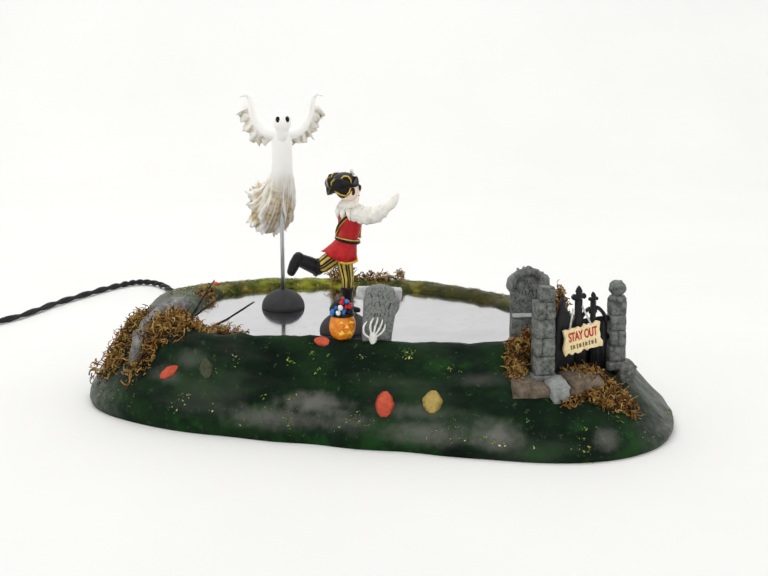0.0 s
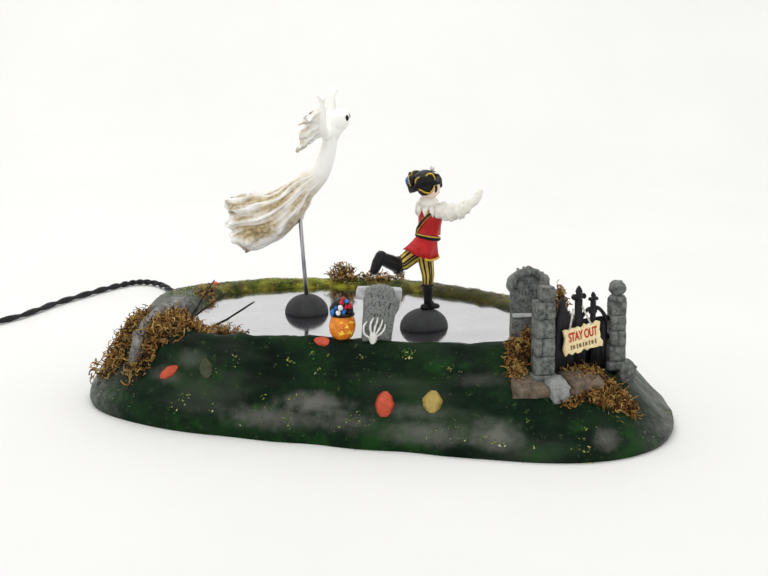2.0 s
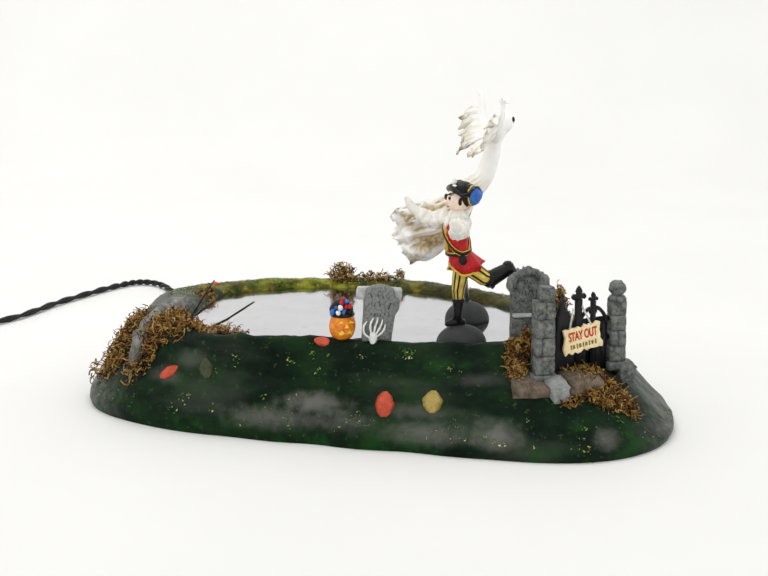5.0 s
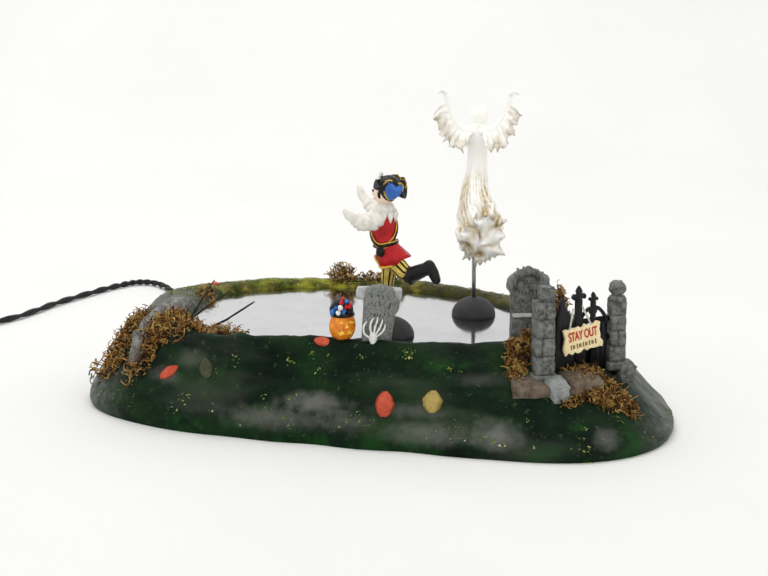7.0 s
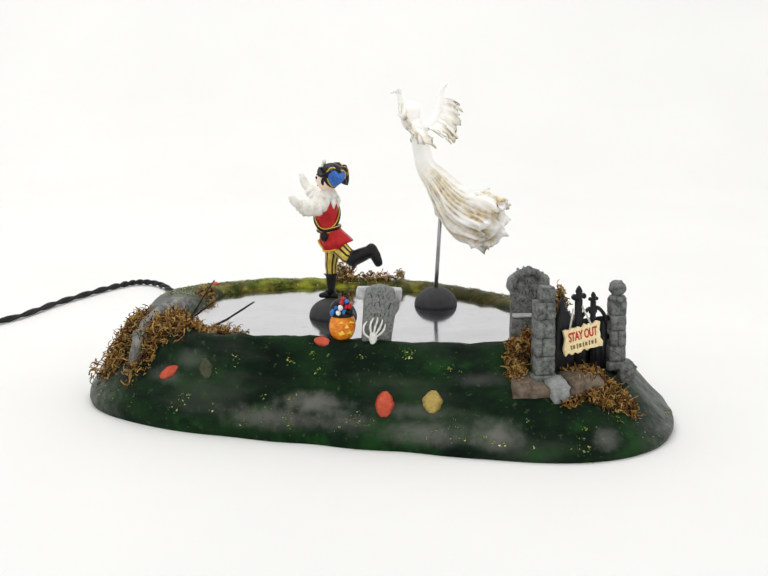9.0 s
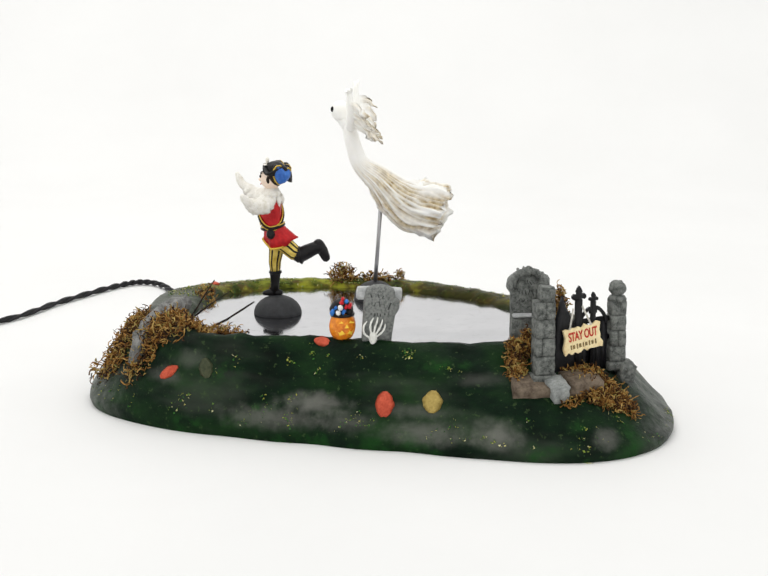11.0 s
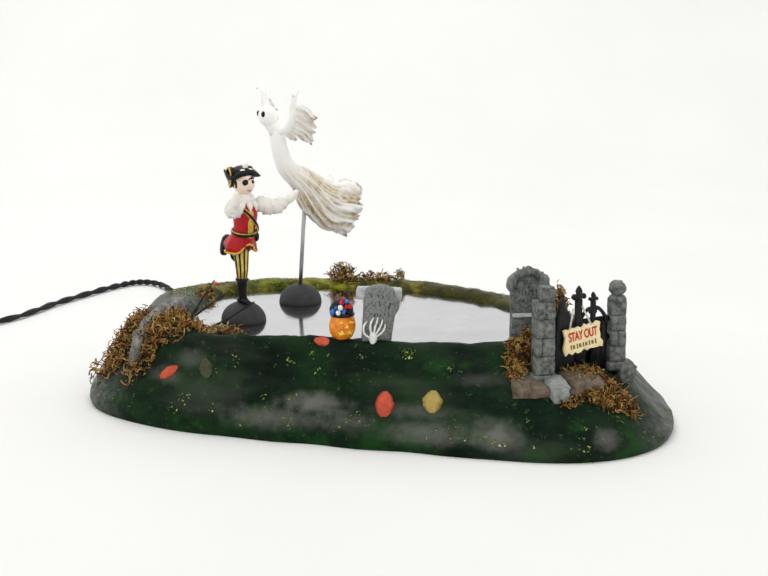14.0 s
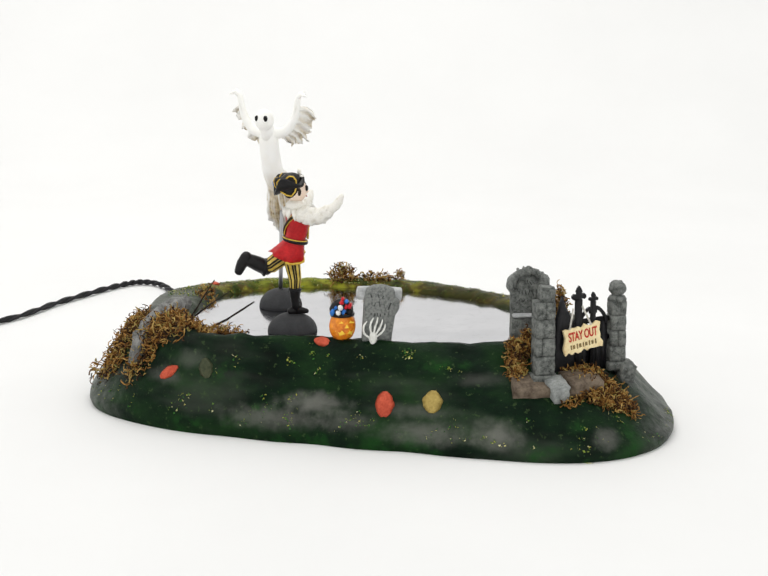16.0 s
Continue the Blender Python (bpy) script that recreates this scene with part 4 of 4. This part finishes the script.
    ball(bm, hc + V((-1.3, 0, 0.9)), (4.7, 5.2, 5.2), BR, seg=20, rings=14)
    for s in (-1, 1):
        ball(bm, hc + V((0.8, s * 4.4, -0.2)), (1.0, 0.6, 1.8), BR, seg=10, rings=8)
    ball(bm, hc + V((4.5, -2.0, 1.0)), (0.8, 1.6, 1.4), BL, seg=12, rings=8)
    tube(bm, [hc + V((4.6, -0.6, 2.0)), hc + V((4.3, 1.6, 3.0)), hc + V((3.4, 3.4, 3.4))], 0.25, 5, BL)
    ball(bm, hc + V((4.7, 1.9, 1.0)), (0.5, 0.6, 0.75), BL, seg=10, rings=8)
    tube(bm, [hc + V((4.6, 1.0, 2.4)), hc + V((4.5, 1.9, 2.7)), hc + V((4.1, 2.8, 2.4))], 0.25, 5, BR)
    ball(bm, hc + V((5.1, 0.1, -0.7)), (0.8, 0.8, 0.7), SK, seg=10, rings=8)
    tube(bm, [hc + V((4.6, -1.0, -2.7)), hc + V((4.9, 0, -3.0)), hc + V((4.6, 1.0, -2.7))], 0.25, 5, VE)
    # tricorn: crown, and a brim turned up in three flaps with drooping corners between them
    tilt = Matrix.Translation(hc) @ Matrix.Rotation(radians(-23), 4, "Y") @ Matrix.Translation(-hc)
    ball(bm, tilt @ (hc + V((-0.9, 0, 3.4))), (5.6, 5.7, 5.0), BL, rot=(0, -23, 0), seg=20, rings=12)
    brim = []
    for j in range(60):
        a = 2 * math.pi * j / 60
        brim.append((a, abs(math.cos(1.5 * a)) ** 1.4 * (0.45 if abs(math.sin(a)) < 0.86 and math.cos(a) > 0 else 1.0)))

    def brim_ring(r0, r1, z0, z1, wide=1.06):
        return [tilt @ (hc + V((-0.9 + (r0 + r1 * k) * math.cos(a) * (0.84 if math.cos(a) > 0 else 1.0), (r0 + r1 * k) * wide * math.sin(a), z0 + z1 * k))) for a, k in brim]

    edge = brim_ring(8.8, -2.0, 1.8, 6.0)
    loft(bm, [brim_ring(5.0, 0, 2.0, 0), brim_ring(7.6, -1.4, 1.5, 1.6), edge, brim_ring(8.2, -2.0, 2.7, 5.8), brim_ring(5.0, 0, 3.4, 1.0)], BL)
    # side flaps: heart shapes outlined in gold, the far one filled by a blue plume
    heart = [(0, -4.9), (2.2, -3.6), (4.0, -1.4), (4.9, 1.4), (4.3, 3.7), (2.6, 4.6), (1.0, 4.0), (0, 3.1)]
    heart = [(p * 0.9, q * 0.94) for p, q in heart]
    heart += [(-p, q) for p, q in heart[-2:0:-1]]
    for s in (-1, 1):
        turned = 112 if s < 0 else -124
        d = V((math.cos(radians(turned)), -math.sin(radians(turned)), 0))
        across = V((-d.y, d.x, 0))

        def on_flap(p, q, off):
            return tilt @ (hc + V((-0.9, 0, 3.9)) + d * (5.5 - 0.05 * q - 0.045 * p * p + off) + across * p * 1.06 + V((0, 0, q)))

        loft(bm, [[on_flap(p * 0.9, q * 0.9, -2.2) for p, q in heart], [on_flap(p, q, -0.9) for p, q in heart], [on_flap(p, q, 0.2) for p, q in heart], [on_flap(p * 0.6, q * 0.6, 0.5) for p, q in heart]], BL)
        tube(bm, [on_flap(p * 0.96, q * 0.96, 0.45) for p, q in heart + heart[:2]], 0.34, 6, GO)
        if s > 0:
            loft(bm, [[on_flap(p * 0.86, q * 0.86, 0.1) for p, q in heart], [on_flap(p * 0.88, q * 0.88, 1.4) for p, q in heart], [on_flap(p * 0.7 + 0.3, q * 0.7, 2.6) for p, q in heart], [on_flap(p * 0.3 + 0.5, q * 0.3, 3.3) for p, q in heart]], FE)
    for dy, dz, ry, rz in ((0, 7.4, 1.6, 1.4), (-1.7, 5.4, 1.7, 0.5), (1.7, 5.4, 1.7, 0.5)):
        ball(bm, tilt @ (hc + V((4.7, dy, dz - 0.5))), (0.9, ry, rz), BO, seg=10, rings=8)
    for v in bm.verts:
        v.co.x += 1.1 + 1.5 * max(0.0, 1 - max(0.0, v.co.z - H) / 22)
    part("statuette", bm, mats, t, "plain painted resin costumed figure")
    return t


def build_ghost():
    """A ghost with raised arms and a swept tail on a steel rod; +x is the way it faces."""
    t = thing("ghost_figurine", (0, 0, POND_Z), "white resin ghost figurine with ragged sleeves on a steel rod", "figurine")
    build_dome(t, 10.2, 10.2)
    bm = bmesh.new()
    tube(bm, [(0, 0, DOME_H - 1.0), (-1.4, 0, DOME_H + 18), (-3.4, 0, DOME_H + 47)], 0.95, 12)
    part("rod", bm, "steel", t, "slim steel rod")
    bm = bmesh.new()
    wash = bm.verts.layers.float.new("wash")
    H = DOME_H
    mats = ["ghost", "black"]
    rnd = random.Random(3)
    # body and tail: a skin whose folds deepen towards the ragged hem
    spine = smooth_line([(12.6, 0, 79), (11.6, 0, 72), (9.8, 0, 64.5), (6.4, 0, 56.6), (-1.4, 0, 50.4), (-9.2, -1.4, 42.6), (-18, -3.6, 36.6), (-29.6, -6.0, 33.6)], 60)
    wide = np.interp(np.linspace(0, 7, 60), range(8), [2.8, 4.6, 4.7, 5.0, 6.2, 8.0, 9.4, 9.4])
    tall = np.interp(np.linspace(0, 7, 60), range(8), [2.6, 3.4, 3.8, 4.3, 6.2, 9.0, 12.2, 12.6])
    low = np.interp(np.linspace(0, 7, 60), range(8), [2.6, 3.4, 3.8, 4.4, 6.4, 9.8, 12.2, 11.6])
    n = 96
    rings, tones = [], []
    ragged = [rnd.uniform(-1.0, 1.0) for _ in range(n)]
    for i, p in enumerate(spine):
        f = i / 59
        d = (spine[min(i + 1, 59)] - spine[max(i - 1, 0)]).normalized()
        side = V((0, 1, 0))
        top = side.cross(d)
        grow = max(0, f - 0.38) / 0.62
        deep = 0.006 + 0.26 * grow
        ring, tone = [], []
        for j in range(n):
            a = 2 * math.pi * j / n
            ph = 9 * a + 2.6 * math.sin(2 * a + 1) + 1.5 * f + 3.6 * noise.noise(V((math.cos(a) * 1.5, math.sin(a) * 1.5, f * 5)))
            wave = (1 - 2 * abs(math.sin(ph / 2)) ** 0.7 * 0.8) * (0.7 + 0.6 * noise.noise(V((math.cos(a) * 2.3, math.sin(a) * 2.3, 1 + f)))) + 0.3 * math.sin(31 * a + 4 * f + 2 * noise.noise(p * 0.08))
            lump = noise.noise(V((math.cos(a) * 2, math.sin(a) * 2, f * 9))) * grow
            fold = 1 + deep * (wave + 0.9 * lump) + 0.11 * grow * noise.noise(V((math.cos(a) * 4, math.sin(a) * 4, f * 14)))
            q = p + side * math.cos(a) * wide[i] * fold + top * math.sin(a) * (tall[i] if math.sin(a) > 0 else low[i]) * fold
            q.z -= 0.30 * math.cos(a) * wide[i] * grow
            if f > 0.8:
                q += d * (ragged[j] * 1.8 + 4.8 * noise.noise(V((math.cos(a) * 3, math.sin(a) * 3, 7)))) * (f - 0.8) / 0.2
            ring.append(q + V((0, 0, H)))
            vary = 0.62 + 1.1 * noise.noise(V((math.cos(a) * 2.2, math.sin(a) * 2.2, f * 6 + 5)))
            tone.append(min(1, max(0, (0.36 - wave) * 2.1 * vary + 0.08)) * min(1, grow * 2.4))
        rings.append(ring)
        tones.append(tone)
    # the hem turns in under the tail
    last, c = rings[-1], sum(rings[-1], V()) / n
    for step, k in enumerate((0.96, 0.88, 0.78, 0.66, 0.53, 0.40, 0.27, 0.13)):
        row, tone = [], []
        for j, q in enumerate(last):
            mean = sum((last[(j + m) % n] for m in range(-9, 10)), V()) / 19
            p = c + (q.lerp(mean, min(1, (1 - k) * 2.4)) - c) * k
            crumple = noise.noise(V((p.x * 0.1, p.y * 0.12, p.z * 0.26)) + V((9, 0, 0))) + 0.6 * noise.noise(p * 0.36)
            row.append(p + V((-1.5 - 3.4 * (1 - k) - 5.0 * crumple * min(1, (1 - k) * 3), 2.4 * noise.noise(p * 0.2), -2.0 * (1 - k) + 2.4 * noise.noise(p * 0.2 + V((0, 9, 0))))))
            tone.append(min(1, max(0, 0.34 - 1.5 * crumple)))
        rings.append(row)
        tones.append(tone)
    for ring, tone in zip(loft(bm, rings, 0), tones):
        for v, w in zip(ring, tone):
            v[wash] = w
    # head
    ball(bm, (16.2, 0, 82.0 + H), (4.6, 4.3, 5.2), 0, rot=(0, 14, 0), seg=22, rings=16)
    tube(bm, [(16, 0, 80 + H), (13.6, 0, 76 + H), (12.0, 0, 72 + H)], [3.3, 2.9, 2.6], 14, 0)
    for s in (-1, 1):
        ball(bm, (19.9, s * 2.1, 83.2 + H), (0.9, 1.05, 1.4), 1, seg=10, rings=8)
        # raised arm ending in a small curled mitten
        arm = smooth_line([(11.2, s * 1.6, 75.0), (10.6, s * 8.3, 77.0), (10.2, s * 12.6, 83.5), (10.6, s * 14.4, 92.0)], 25)
        tube(bm, [p + V((0, 0, H)) for p in arm], [2.7 - 0.058 * k for k in range(25)], 12, 0, round_ends=True)
        w = arm[-1] + V((0, 0, H))
        for k in range(3):
            tube(bm, [w, w + V((0.9 * (k - 1), s * (0.6 + 0.6 * k), 1.8)), w + V((1.2 * (k - 1), s * (2.4 + 0.9 * k), 2.8 - 0.9 * k))], [1.2, 1.0, 0.5], 7, 0, round_ends=True)
        # sleeve: a folded curtain hanging from the arm, swept back, its hem torn into tongues
        rows, tones = [], []
        for i in range(49):
            u = i / 48
            a0 = arm[min(24, int(round((0.04 + 0.80 * u) * 24)))].lerp(arm[min(24, int((0.04 + 0.80 * u) * 24) + 1)], 0.5)
            saw = abs((u * 6.5 + 0.35 * math.sin(9 * u + s)) % 1 - 0.5) * 2
            drop_z = (3.8 + 3.9 * math.sin(math.pi * min(1, u * 1.1 + 0.16)) ** 0.8) * (0.66 + 0.44 * saw)
            back = (13.0 - 6.5 * u) * (0.8 + 0.3 * saw)
            out = 1.6 + 4.8 * u
            fold = math.sin(2 * math.pi * u * 6.5 + 1.5 * noise.noise(V((u * 5, s, 0))))
            front, rear, tf = [], [], []
            for j in range(9):
                v = j / 8
                q = a0 + V((-back * v ** 0.8 + 1.1 * fold * v, s * (out * v + 0.7 * fold * v), -drop_z * v + 0.9 * math.sin(math.pi * v)))
                q += noise.noise_vector(q * 0.4) * 1.8 * v + V((0, 0, H))
                half = 1.3 * (1 - v) + 0.45
                front.append(q + V((half, 0, 0)))
                rear.append(q - V((half, 0, 0)))
                tf.append(min(1, max(0, v * (0.42 - 0.4 * fold) + 0.25 * noise.noise(q * 0.3))))
            rows.append(front + rear[::-1])
            tones.append(tf + tf[::-1])
        for ring, tone in zip(loft(bm, rows, 0), tones):
            for v, k in zip(ring, tone):
                v[wash] = k
    part("statuette", bm, mats, t, "plain white resin ghost with a swept tail")
    return t


skater = build_skater()
ghost = build_ghost()

# seconds, place on the pond in millimetres, heading in degrees
SKATER_WAY = [
    (0.0, -17.8, -32.0, 18),
    (0.5, -7.0, -30.2, 22),
    (1.0, 1.3, -29.3, 25),
    (1.5, 11.0, -28.4, 28),
    (2.0, 18.1, -25.6, 28),
    (2.5, 26.8, -24.7, 25),
    (3.0, 36.9, -26.5, 15),
    (3.5, 45.8, -32.9, -22),
    (4.0, 43.9, -45.4, -80),
    (4.5, 40.4, -53.0, -124),
    (5.0, 33.6, -55.0, -160),
    (5.5, 24.6, -54.2, -190),
    (6.0, 15.1, -50.3, -196),
    (6.5, 7.8, -44.5, -199),
    (7.0, 2.4, -40.1, -200),
    (7.5, -3.9, -33.8, -200),
    (8.0, -10.4, -24.7, -199),
    (8.5, -16.2, -14.4, -198),
    (9.0, -23.6, -5.8, -196),
    (9.5, -30.4, -2.2, -194),
    (10.0, -37.3, 0.1, -191),
    (10.5, -43.9, 0.7, -187),
    (11.0, -49.6, -0.0, -183),
    (11.5, -54.2, -1.9, -166),
    (12.0, -59.6, -2.9, -130),
    (12.5, -62.9, -4.8, -111),
    (13.0, -65.0, -6.8, -97),
    (13.5, -66.0, -8.7, -71),
    (14.0, -64.5, -12.5, -53),
    (14.5, -60.4, -20.1, -36),
    (15.0, -54.2, -25.6, -22),
    (15.5, -49.2, -30.2, 0),
    (16.0, -41.0, -32.9, 12),
]
GHOST_WAY = [
    (0.0, -47.8, 12.0, -84),
    (0.5, -45.7, 9.0, -72),
    (1.0, -43.1, 7.0, -54),
    (1.5, -40.5, 5.0, -28),
    (2.0, -36.2, 2.0, -8),
    (2.5, -28.8, 0.1, 3),
    (3.0, -16.4, -1.9, 5),
    (3.5, 0.2, -3.9, 5),
    (4.0, 19.5, -6.8, 6),
    (4.5, 30.4, -9.5, 8),
    (5.0, 38.2, -12.0, 15),
    (5.5, 41.6, -13.4, 30),
    (6.0, 41.4, -13.1, 46),
    (6.5, 40.9, -7.7, 63),
    (7.0, 41.7, -2.9, 82),
    (7.5, 39.1, 1.0, 100),
    (8.0, 35.9, 6.0, 118),
    (8.5, 30.4, 13.1, 127),
    (9.0, 24.7, 17.1, 135),
    (9.5, 18.4, 21.4, 145),
    (10.0, 10.6, 24.4, 157),
    (10.5, 2.8, 27.2, 166),
    (11.0, -4.3, 29.6, 175),
    (11.5, -10.5, 31.8, 179),
    (12.0, -18.3, 31.8, 184),
    (12.5, -24.7, 31.8, 189),
    (13.0, -30.4, 31.8, 196),
    (13.5, -36.4, 27.5, 203),
    (14.0, -40.2, 23.3, 213),
    (14.5, -43.7, 19.2, 218),
    (15.0, -46.1, 19.2, 226),
    (15.5, -48.2, 16.1, 238),
    (16.0, -49.1, 14.1, 251),
]


def motions():
    for ob, way in ((skater, SKATER_WAY), (ghost, GHOST_WAY)):
        walk(ob, [(s, pose(x * 0.001, y * 0.001, POND_Z * 0.001, 0, 0, h)) for s, x, y, h in way])


motions()
